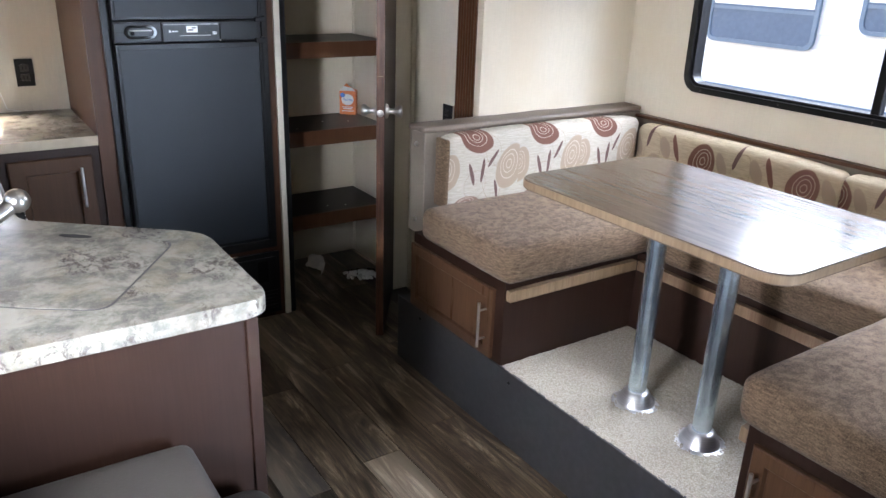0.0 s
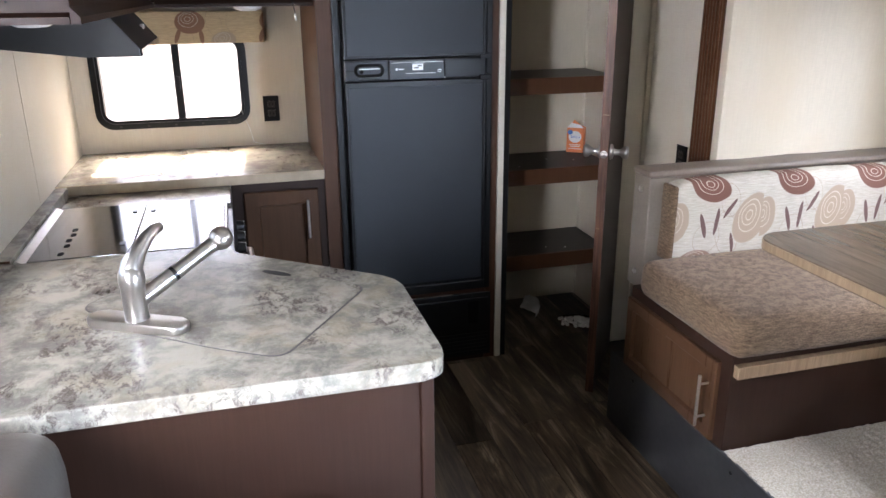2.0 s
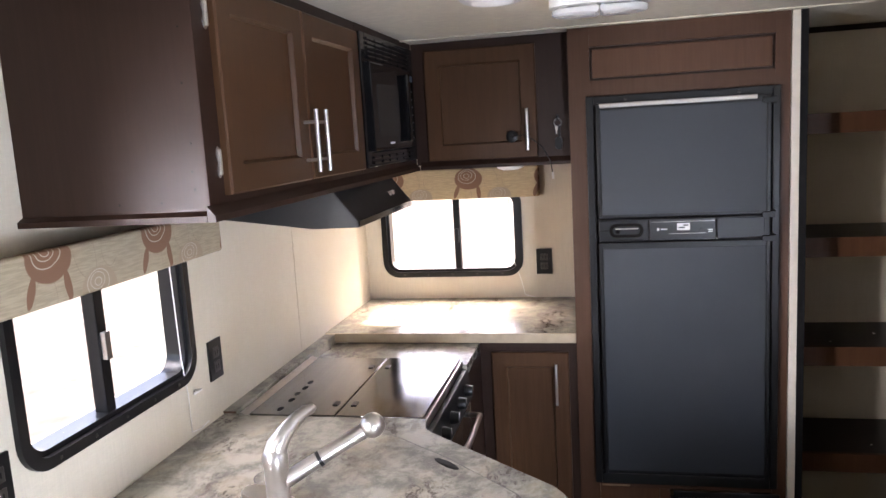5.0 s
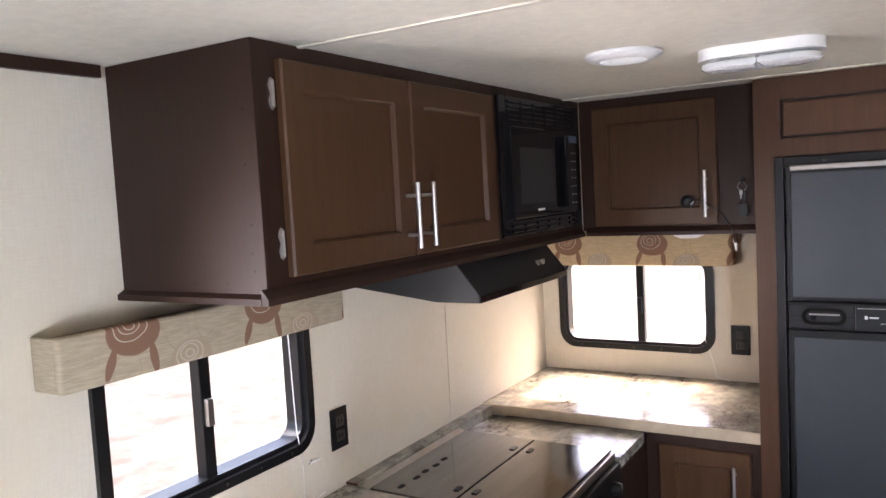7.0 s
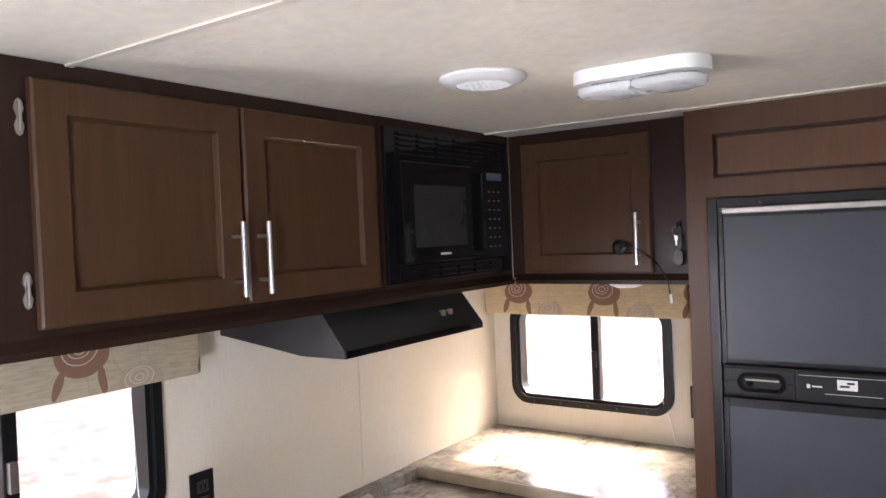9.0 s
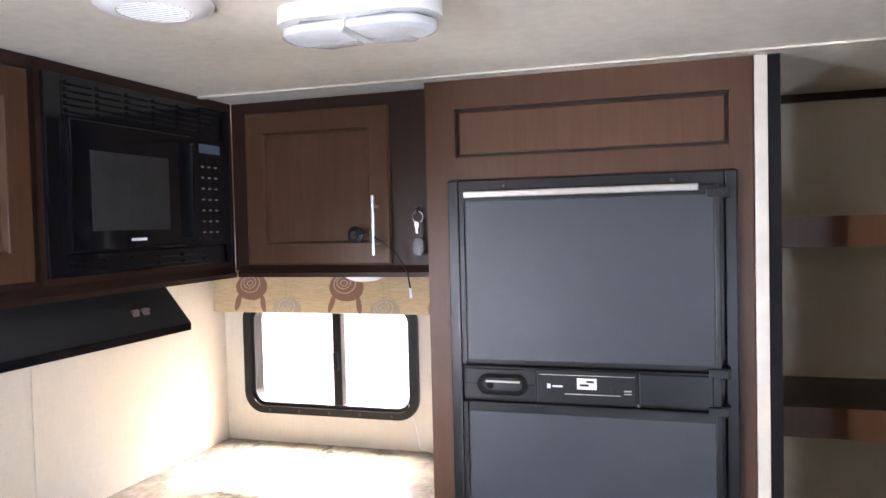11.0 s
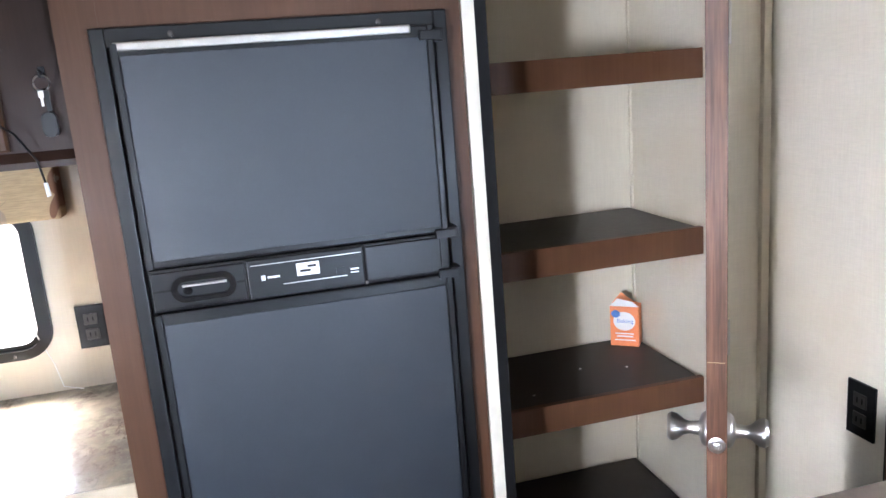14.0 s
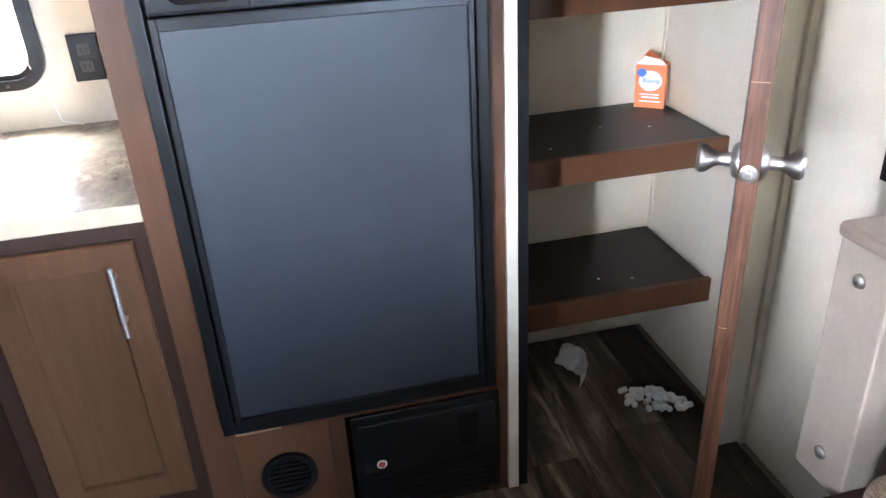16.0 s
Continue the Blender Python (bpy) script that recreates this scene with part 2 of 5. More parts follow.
M_WALL = wall_material("linen_wallboard", (0.60, 0.54, 0.435), (0.58, 0.49, 0.36))
M_CEIL = plain("cream_ceiling_board", (0.76, 0.70, 0.585), 0.5, vary=0.07, scale=34, bump=0.7)
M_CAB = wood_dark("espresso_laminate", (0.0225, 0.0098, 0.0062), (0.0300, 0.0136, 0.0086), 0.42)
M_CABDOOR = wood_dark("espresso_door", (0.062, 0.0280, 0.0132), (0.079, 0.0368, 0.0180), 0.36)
M_CABRED = wood_dark("walnut_brown_board", (0.080, 0.034, 0.0165), (0.096, 0.0425, 0.0215), 0.4, (0, radians(90), 0))
M_CABFR = wood_dark("red_brown_laminate", (0.066, 0.0285, 0.0140), (0.079, 0.0350, 0.0180), 0.4)
M_DINDOOR = wood_dark("warm_brown_door", (0.070, 0.032, 0.016), (0.100, 0.050, 0.027), 0.28)
M_SHELF = wood_dark("black_brown_shelf", (0.012, 0.0075, 0.0060), (0.021, 0.0140, 0.0110), 0.36, (radians(90), 0, 0))
M_EDGE = wood_dark("red_brown_edge_band", (0.045, 0.018, 0.010), (0.125, 0.055, 0.030), 0.42)
M_COUNTER = counter_material("stone_print_laminate")
M_PLANK = plank_material("weathered_plank")
M_BLACK = plain("black_plastic", (0.0050, 0.0050, 0.0055), 0.32, vary=0.1, spec=0.3)
M_BLACKGLOSS = plain("black_gloss", (0.006, 0.006, 0.007), 0.07, vary=0.05)
M_FRIDGE = plain("fridge_panel", (0.0105, 0.0136, 0.0190), 0.46, vary=0.08, scale=240, bump=0.08, spec=0.5)
M_STRIP = plain("dark_gap", (0.006, 0.0055, 0.0055), 0.6, spec=0.15)
M_TRIM = plain("ivory_trim", (0.62, 0.56, 0.46), 0.4, vary=0.05)
M_NICKEL = plain("brushed_nickel", (0.55, 0.52, 0.485), 0.30, 1.0, vary=0.07, scale=50)
M_CHROME = brushed("satin_chrome", (0.86, 0.86, 0.86), 0.30)
M_ZINC = plain("galvanised_steel", (0.58, 0.69, 0.80), 0.26, 0.92, vary=0.32, scale=20)
M_COOK = brushed("mirror_black_cooktop", (0.22, 0.22, 0.23), 0.09, (40, 3, 40))
M_PRINT_X = fabric_print("leaf_print_cloth", (0.46, 0.42, 0.355), (0, 2), 0.345,
                         ((0.140, 0.284, 0.076, 0.050, -0.25, BROWN), (0.300, 0.165, 0.066, 0.098, -0.35, TAN), (0.095, 0.020, 0.066, 0.040, 0.1, (0.23, 0.150, 0.115)), (0.010, 0.165, 0.045, 0.075, -0.2, TAN)),
                         ((0.112, 0.150, 0.011, 0.048, 0.25, PLUM), (0.165, 0.160, 0.011, 0.050, -0.15, PLUM), (0.215, 0.205, 0.009, 0.044, -0.55, PLUM), (0.235, 0.075, 0.009, 0.042, 0.2, PLUM)),
                         ((0.215, 0.235, 0.035, 0.060, 0.1), (0.130, 0.105, 0.050, 0.060, -0.3), (0.210, 0.110, 0.045, 0.085, 0.25)))
M_PRINT_Y = fabric_print("tan_leaf_print_cloth", (0.47, 0.385, 0.27), (1, 2), 0.46,
                         ((0.130, 0.165, 0.066, 0.086, 0.25, BROWN), (0.375, 0.080, 0.060, 0.075, -0.2, TAN)),
                         ((0.270, 0.200, 0.016, 0.062, -0.35, BROWN), (0.330, 0.190, 0.034, 0.050, -0.5, TAN), (0.030, 0.180, 0.030, 0.055, -0.4, TAN), (0.420, 0.225, 0.012, 0.055, 0.3, PLUM)),
                         ((0.300, 0.150, 0.040, 0.080, 0.2), (0.045, 0.120, 0.045, 0.075, -0.2), (0.400, 0.165, 0.045, 0.080, 0.15)))
RUST = (0.215, 0.115, 0.070)
VAL = (((0.160, 0.112, 0.064, 0.050, 0.0, RUST), (0.298, 0.030, 0.056, 0.042, 0.1, (0.36, 0.275, 0.19))),
       ((0.105, 0.055, 0.013, 0.034, -0.35, RUST), (0.205, 0.050, 0.013, 0.032, 0.1, RUST)),
       ((0.260, 0.110, 0.032, 0.060, 0.25), (0.140, 0.030, 0.030, 0.050, -0.2), (0.345, 0.118, 0.030, 0.052, -0.2)))
M_PRINT_VX = fabric_print("valance_print_x", (0.50, 0.37, 0.215), (0, 2), 0.361, *VAL)
M_PRINT_VY = fabric_print("valance_print_y", (0.40, 0.325, 0.225), (1, 2), 0.361, *VAL)
M_SEAT = chenille("taupe_chenille", (0.058, 0.034, 0.020), (0.215, 0.143, 0.088))
M_VINYL = plain("taupe_vinyl", (0.175, 0.143, 0.112), 0.42, vary=0.08, scale=120, bump=0.12)
M_SOFA = plain("grey_taupe_leatherette", (0.072, 0.063, 0.056), 0.42, vary=0.07, scale=180, bump=0.2)
M_CARPET = carpet_material("cream_fleck_carpet")
M_RISER = plain("charcoal_vinyl", (0.040, 0.039, 0.041), 0.42, vary=0.2, scale=40, bump=0.1)
M_TABLE = table_material("grey_walnut_table")
M_PLY = wood_dark("raw_pine", (0.20, 0.128, 0.075), (0.29, 0.195, 0.118), 0.6, (0, radians(90), 0))
M_PLYY = wood_dark("raw_ply_edge", (0.15, 0.090, 0.052), (0.23, 0.145, 0.085), 0.6, (radians(90), 0, 0))
M_WHITE = plain("white_plastic", (0.74, 0.73, 0.70), 0.35, vary=0.03)
M_GLASS = glass_material("window_glass")
M_LENS = plain("lamp_lens", (0.80, 0.80, 0.79), 0.08, vary=0.02)
M_LENS.node_tree.nodes["Principled BSDF"].inputs["Alpha"].default_value = 0.45
M_ORANGE = plain("orange_carton", (0.72, 0.20, 0.055), 0.5, vary=0.08)
M_PAPER = plain("white_paper", (0.75, 0.74, 0.72), 0.7, vary=0.05)
M_BLUE = plain("blue_ink", (0.05, 0.17, 0.52), 0.5)
M_TISSUE = plain("crumpled_tissue", (0.55, 0.53, 0.50), 0.85, vary=0.1)
M_GROUND = plain("pale_gravel", (0.094, 0.088, 0.081), 0.9, vary=0.5, scale=2.5, bump=0.5)
M_TRAILER = plain("white_siding", (0.78, 0.78, 0.77), 0.35, vary=0.03)
M_TINT = plain("tinted_window", (0.10, 0.14, 0.19), 0.1, vary=0.1)
M_NAVY = plain("blue_grey_skirt", (0.12, 0.17, 0.22), 0.4, vary=0.1)
M_RUBBER = plain("tyre_rubber", (0.02, 0.02, 0.02), 0.8)
M_OUTLET = plain("dark_brown_plastic", (0.030, 0.025, 0.021), 0.3)
M_TANEDGE = plain("tan_laminate_edge", (0.40, 0.315, 0.215), 0.4, vary=0.15, scale=18)
M_HOOD = plain("matt_black_enamel", (0.020, 0.0195, 0.019), 0.42, vary=0.12, scale=60, spec=0.5)
M_KEYPAD = plain("grey_keypad_print", (0.13, 0.13, 0.135), 0.5)
M_RED = plain("red_mark", (0.55, 0.06, 0.05), 0.4)

# ---- building helpers ----
ORIGIN = {}


def thing(name, loc, label, category, group="", turned=None):
    """A top-level Empty at the base of a thing. Parts are given in world metres, or, for a turned thing, in its own."""
    ob = new(name)
    ob.empty_display_size = 0.05
    if turned is None:
        ob.location = loc
        ORIGIN[ob] = Vector(loc)
    else:
        ob.matrix_world = turned
        ORIGIN[ob] = Vector((0, 0, 0))
    return tagged(ob, label, category, group)


def mesh_of(name, bm, material, smooth=False, offset=None):
    if offset is not None:
        bmesh.ops.translate(bm, verts=bm.verts, vec=-offset)
    bmesh.ops.recalc_face_normals(bm, faces=bm.faces)
    me = bpy.data.meshes.new(name)
    bm.to_mesh(me)
    bm.free()
    me.materials.append(material)
    if smooth:
        for p in me.polygons:
            p.use_smooth = True
        me.set_sharp_from_angle(angle=radians(40))
    return me


def part(name, bm, material, parent, label="", smooth=False):
    """One mesh under a thing or under a part."""
    ob = new(name, mesh_of(name, bm, material, smooth, ORIGIN[parent]))
    ob.parent = parent
    ORIGIN[ob] = ORIGIN[parent]
    return tagged(ob, label)


def solo(name, bm, material, label, category, base, smooth=False, kind="", group=""):
    """A thing that is one mesh, with its origin at base."""
    ob = new(name, mesh_of(name, bm, material, smooth, Vector(base)))
    ob.location = base
    ORIGIN[ob] = Vector(base)
    return tagged(ob, label, category, group, kind)


def structure(name, bm, material, label, category="structure", smooth=False):
    ob = new(name, mesh_of(name, bm, material, smooth))
    ORIGIN[ob] = Vector((0, 0, 0))
    return tagged(ob, label, category, "", "structure")


def boxes(*list_, bevel=0.0, seg=2):
    """Boxes (x0, x1, y0, y1, z0, z1) in one bmesh, bevelled."""
    bm = bmesh.new()
    for x0, x1, y0, y1, z0, z1 in list_:
        m = Matrix.Translation(((x0 + x1) / 2, (y0 + y1) / 2, (z0 + z1) / 2)) @ Matrix.Diagonal((x1 - x0, y1 - y0, z1 - z0, 1))
        bmesh.ops.create_cube(bm, size=1, matrix=m)
    if bevel:
        bmesh.ops.bevel(bm, geom=list(bm.edges), offset=bevel, segments=seg, profile=0.6, affect="EDGES")
    return bm


def prism(points, lo, hi, axis="z", bevel=0.0, seg=2):
    """An outline in a plane pulled along the axis from lo to hi. For x: (y, z); for y: (x, z); for z: (x, y)."""
    bm = bmesh.new()

    def at(p, h):
        return {"z": (p[0], p[1], h), "y": (p[0], h, p[1]), "x": (h, p[0], p[1])}[axis]
    a = [bm.verts.new(at(p, lo)) for p in points]
    b = [bm.verts.new(at(p, hi)) for p in points]
    bm.faces.new(a)
    bm.faces.new(b)
    for i in range(len(points)):
        j = (i + 1) % len(points)
        bm.faces.new((a[i], a[j], b[j], b[i]))
    if bevel:
        caps = [e for e in bm.edges if all((v in a) for v in e.verts) or all((v in b) for v in e.verts)]
        bmesh.ops.bevel(bm, geom=caps, offset=bevel, segments=seg, profile=0.6, affect="EDGES")
    return bm


def rounded(w, h, r, n=6, cx=0.0, cy=0.0):
    """A rounded rectangle's outline."""
    out = []
    for sx, sy, a0 in ((1, 1, 0), (-1, 1, 90), (-1, -1, 180), (1, -1, 270)):
        for i in range(n + 1):
            a = radians(a0 + 90 * i / n)
            out.append((cx + sx * (w / 2 - r) + r * math.cos(a), cy + sy * (h / 2 - r) + r * math.sin(a)))
    return out


def soften(points, r, n=5):
    """A polygon with its corners rounded by r (one radius, or one for each corner)."""
    out, k = [], len(points)
    for i, p in enumerate(points):
        rr = r[i] if isinstance(r, (list, tuple)) else r
        p, a, b = Vector(p), Vector(points[i - 1]), Vector(points[(i + 1) % k])
        if rr <= 0:
            out.append(tuple(p))
            continue
        p0, p1 = p + (a - p).normalized() * rr, p + (b - p).normalized() * rr
        for j in range(n + 1):
            s = j / n
            out.append(tuple((1 - s) ** 2 * p0 + 2 * s * (1 - s) * p + s * s * p1))
    return out


def ring(outer, inner, lo, hi, axis):
    """A frame between two outlines of equal count."""
    bm = bmesh.new()

    def at(p, h):
        return {"z": (p[0], p[1], h), "y": (p[0], h, p[1]), "x": (h, p[0], p[1])}[axis]
    rows = [[bm.verts.new(at(p, h)) for p in pts] for pts, h in ((outer, lo), (outer, hi), (inner, hi), (inner, lo))]
    n = len(outer)
    for k in range(4):
        a, b = rows[k], rows[(k + 1) % 4]
        for i in range(n):
            bm.faces.new((a[i], a[(i + 1) % n], b[(i + 1) % n], b[i]))
    return bm


def spin(profile, centre, axis="z", n=24, closed=True):
    """A turned shape: (radius, height) pairs round an axis through centre."""
    bm = bmesh.new()
    rows = []
    for r, h in profile:
        row = []
        for i in range(n):
            a = 2 * math.pi * i / n
            p = {"z": (r * math.cos(a), r * math.sin(a), h), "y": (r * math.cos(a), h, r * math.sin(a)), "x": (h, r * math.cos(a), r * math.sin(a))}[axis]
            row.append(bm.verts.new(Vector(p) + Vector(centre)))
        rows.append(row)
    for a, b in zip(rows, rows[1:]):
        for i in range(n):
            bm.faces.new((a[i], a[(i + 1) % n], b[(i + 1) % n], b[i]))
    if closed:
        bm.faces.new(rows[0])
        bm.faces.new(rows[-1])
    return bm


def tube(points, radius, n=10):
    """A round bar along points; radius may be one for each point."""
    bm = bmesh.new()
    pts = [Vector(p) for p in points]
    rows = []
    for i, p in enumerate(pts):
        d = (pts[min(i + 1, len(pts) - 1)] - pts[max(i - 1, 0)]).normalized()
        side = d.cross(Vector((0, 0, 1)))
        if side.length < 0.2:
            side = d.cross(Vector((1, 0, 0)))
        side.normalize()
        up = side.cross(d)
        r = radius[i] if isinstance(radius, (list, tuple)) else radius
        rows.append([bm.verts.new(p + r * (math.cos(2 * math.pi * k / n) * side + math.sin(2 * math.pi * k / n) * up)) for k in range(n)])
    for a, b in zip(rows, rows[1:]):
        for k in range(n):
            bm.faces.new((a[k], a[(k + 1) % n], b[(k + 1) % n], b[k]))
    bm.faces.new(rows[0])
    bm.faces.new(rows[-1])
    return bm


def cushion(x0, x1, y0, y1, z0, z1, r=0.03, puff=0.012, cells=14):
    """A soft block with rounded edges and a slightly swollen, uneven skin."""
    bm = boxes((x0, x1, y0, y1, z0, z1))
    bmesh.ops.bevel(bm, geom=list(bm.edges), offset=r, segments=4, profile=0.5, affect="EDGES")
    long_edges = [e for e in bm.edges if e.calc_length() > 0.12]
    bmesh.ops.subdivide_edges(bm, edges=long_edges, cuts=cells, use_grid_fill=True)
    c = Vector(((x0 + x1) / 2, (y0 + y1) / 2, (z0 + z1) / 2))
    half = Vector(((x1 - x0) / 2, (y1 - y0) / 2, (z1 - z0) / 2))
    bm.normal_update()
    for v in bm.verts:
        q = [abs((v.co[i] - c[i]) / half[i]) for i in range(3)]
        inner = (1 - min(1, sorted(q)[1]) ** 4)
        v.co += v.normal * (puff * inner + 0.004 * noise.noise(v.co * 7.0))
    return bm


def join(*bms):
    out = bmesh.new()
    for b in bms:
        me = bpy.data.meshes.new("tmp")
        b.to_mesh(me)
        b.free()
        out.from_mesh(me)
        bpy.data.meshes.remove(me)
    return out


FLOOR, CEIL, WEST, EAST, NORTH, SOUTH = -0.012, 2.055, -0.505, 1.950, 3.897, -2.0
SLIDE_Z, SLIDE_X, SLIDE_N, SLIDE_S, SLIDE_FRONT = 0.278, 2.76, 2.630, 0.20, 1.508

# ---- setting ----


def wall_with_hole(axis, a, b, lo, hi, z0, z1, hole):
    """A wall between a and b (its thickness), running from lo to hi, with one or more openings (u0, u1, z0, z1) in order."""
    blocks, u = [], lo
    for u0, u1, h0, h1 in hole:
        blocks += [(u, u0, z0, z1), (u0, u1, z0, h0), (u0, u1, h1, z1)]
        u = u1
    blocks.append((u, hi, z0, z1))
    if axis == "x":
        return boxes(*[(a, b, p, q, r, s) for p, q, r, s in blocks])
    return boxes(*[(p, q, a, b, r, s) for p, q, r, s in blocks])


structure("wall_west", wall_with_hole("x", WEST - 0.07, WEST, SOUTH - 0.07, NORTH + 0.07, FLOOR - 0.004, CEIL, [(0.62, 1.14, 1.02, 1.62), (1.672, 2.253, 1.117, 1.46)]), M_WALL, "beige linen-textured vinyl wall with a slider window above the worktop", "wall")
structure("wall_north", wall_with_hole("y", NORTH, NORTH + 0.07, WEST, EAST, FLOOR - 0.004, CEIL, [(-0.388, 0.211, 1.077, 1.42)]), M_WALL, "beige linen-textured vinyl wall with a small slider window", "wall")
structure("wall_east", boxes((EAST, EAST + 0.07, SLIDE_N + 0.045, NORTH + 0.07, FLOOR - 0.004, CEIL)), M_WALL, "greyish beige linen-textured vinyl wall", "wall")
# unseen wall, its opening added only to let the cool fill lamp in
structure("wall_east_2", wall_with_hole("x", EAST, EAST + 0.07, SOUTH - 0.07, SLIDE_S - 0.045, FLOOR - 0.004, CEIL, [(-1.2, -0.5, FLOOR + 0.02, 1.95)]), M_WALL, "greyish beige linen-textured vinyl wall with an added opening, out of view", "wall")
structure("wall_south", boxes((WEST, EAST, SOUTH - 0.07, SOUTH, FLOOR - 0.004, CEIL)), M_WALL, "plain beige vinyl wall", "wall")
structure("slide_wall_north", boxes((EAST - 0.06, SLIDE_X, SLIDE_N, SLIDE_N + 0.04, SLIDE_Z - 0.03, CEIL - 0.12)), M_WALL, "cream linen-textured side wall of the dinette slide-out", "wall")
structure("slide_wall_south", boxes((EAST - 0.06, SLIDE_X, SLIDE_S - 0.04, SLIDE_S, SLIDE_Z - 0.03, CEIL - 0.12)), M_WALL, "cream linen-textured side wall of the dinette slide-out", "wall")
structure("slide_wall_east", wall_with_hole("x", SLIDE_X, SLIDE_X + 0.05, SLIDE_S - 0.04, SLIDE_N + 0.04, SLIDE_Z - 0.03, CEIL - 0.12, [(0.635, 2.258, 1.165, 1.70)]), M_WALL, "cream linen-textured wall of the dinette slide-out with a wide window", "wall")
structure("slide_ceiling", boxes((EAST - 0.06, SLIDE_X + 0.05, SLIDE_S - 0.04, SLIDE_N + 0.04, CEIL - 0.12, CEIL - 0.08)), M_CEIL, "cream ceiling of the slide-out", "ceiling")
structure("slide_header", boxes((EAST, EAST + 0.07, SLIDE_S - 0.045, SLIDE_N + 0.045, CEIL - 0.078, CEIL)), M_WALL, "beige header above the slide-out opening", "wall")
structure("ceiling", boxes((WEST - 0.07, EAST + 0.07, SOUTH - 0.07, NORTH + 0.07, CEIL, CEIL + 0.06)), M_CEIL, "cream textured ceiling board", "ceiling")
structure("ceiling_trim", boxes((-0.10, EAST, 3.195, 3.215, CEIL - 0.006, CEIL - 0.0005), bevel=0.002), M_TRIM, "thin cream batten across the ceiling", "trim")
structure("ceiling_trim_2", boxes((-0.10, EAST, 1.862, 1.878, CEIL - 0.005, CEIL - 0.0005), bevel=0.002), M_TRIM, "thin cream batten across the ceiling", "trim")
floor = structure("floor", boxes((WEST - 0.07, EAST + 0.07, SOUTH - 0.07, NORTH + 0.07, FLOOR - 0.05, FLOOR - 0.0042)), M_STRIP, "weathered grey-brown vinyl plank floor", "floor")
structure("slide_floor", boxes((SLIDE_FRONT + 0.012, SLIDE_X, SLIDE_S, SLIDE_N, SLIDE_Z - 0.03, SLIDE_Z - 0.004)), M_RISER, "raised floor of the dinette slide-out", "floor")
structure("slide_riser", boxes((SLIDE_FRONT, SLIDE_FRONT + 0.012, SLIDE_S - 0.04, SLIDE_N, FLOOR, SLIDE_Z + 0.004), (SLIDE_FRONT + 0.012, 1.9, SLIDE_N - 0.012, SLIDE_N, FLOOR, SLIDE_Z - 0.03), bevel=0.003), M_RISER, "charcoal vinyl step face under the dinette", "step")

# ---- windows ----


def slider_window(name, axis, wall, u0, u1, z0, z1, out, mullion, label):
    """A black-framed sliding caravan window with rounded corners. out: +1 or -1, where outdoors lies along the axis."""
    w = structure(name, ring(rounded(u1 - u0, z1 - z0, 0.075, 7, (u0 + u1) / 2, (z0 + z1) / 2),
                             rounded(u1 - u0 - 0.05, z1 - z0 - 0.05, 0.055, 7, (u0 + u1) / 2, (z0 + z1) / 2),
                             wall - out * 0.014, wall - out * 0.0005, axis), M_BLACK, label, "window", True)
    lo, hi = sorted((wall - out * 0.0005, wall + out * 0.055))
    part("window_frame", ring(rounded(u1 - u0 - 0.045, z1 - z0 - 0.045, 0.058, 7, (u0 + u1) / 2, (z0 + z1) / 2),
                              rounded(u1 - u0 - 0.075, z1 - z0 - 0.075, 0.045, 7, (u0 + u1) / 2, (z0 + z1) / 2), lo, hi, axis), M_BLACK, w, "", True)

    def slab(p0, p1, q0, q1, d0, d1, bevel=0.0):
        d0, d1 = sorted((wall + out * d0, wall + out * d1))
        return boxes((d0, d1, p0, p1, q0, q1) if axis == "x" else (p0, p1, d0, d1, q0, q1), bevel=bevel)
    part("mullion", slab(mullion - 0.016, mullion + 0.016, z0 + 0.03, z1 - 0.03, 0.006, 0.04, 0.003), M_BLACK, w)
    part("latch", slab(mullion - 0.010, mullion + 0.008, (z0 + z1) / 2 - 0.045, (z0 + z1) / 2 + 0.02, -0.008, 0.006, 0.002), M_NICKEL if axis == "x" and out < 0 else M_BLACK, w)
    for k in range(5):
        u = u0 + 0.10 + (u1 - u0 - 0.20) * k / 4
        c = (wall - out * 0.014, u, z0 + 0.0125) if axis == "x" else (u, wall - out * 0.014, z0 + 0.0125)
        part("screw", spin([(0.0042, 0.0), (0.0036, -out * 0.0016), (0.001, -out * 0.0022)], c, axis, 10), M_OUTLET, w, "", True)
    for a, b in ((u0 + 0.03, mullion - 0.016), (mullion + 0.016, u1 - 0.03)):
        pane = part("pane", slab(a, b, z0 + 0.03, z1 - 0.03, 0.026, 0.029), M_GLASS, w)
        pane.visible_shadow = False
    return w


slider_window("window_1", "x", WEST, 1.637, 2.288, 1.082, 1.495, -1, 1.938, "black-framed sliding window with rounded corners")
slider_window("window_2", "y", NORTH, -0.423, 0.246, 1.042, 1.455, 1, -0.060, "small black-framed sliding window with rounded corners")
slider_window("window_3", "x", SLIDE_X, 0.60, 2.293, 1.130, 1.735, 1, 1.455, "wide black-framed sliding window with rounded corners")
slider_window("window_4", "x", WEST, 0.585, 1.175, 0.985, 1.655, -1, 0.88, "black-framed sliding window above the sofa")

# casing at the edge of the slide-out
casing = thing("slide_casing", (1.93, 2.66, FLOOR), "dark brown fluted upright casing at the slide-out", "trim")
part("backing", boxes((EAST - 0.022, EAST - 0.001, 2.700, 2.866, FLOOR, CEIL - 0.002)), M_STRIP, casing)
for i in range(8):
    y = 2.706 + 0.0195 * i
    part("flute", boxes((EAST - 0.032, EAST - 0.0225, y, y + 0.0115, FLOOR, CEIL - 0.002), bevel=0.004), M_CABRED, casing)

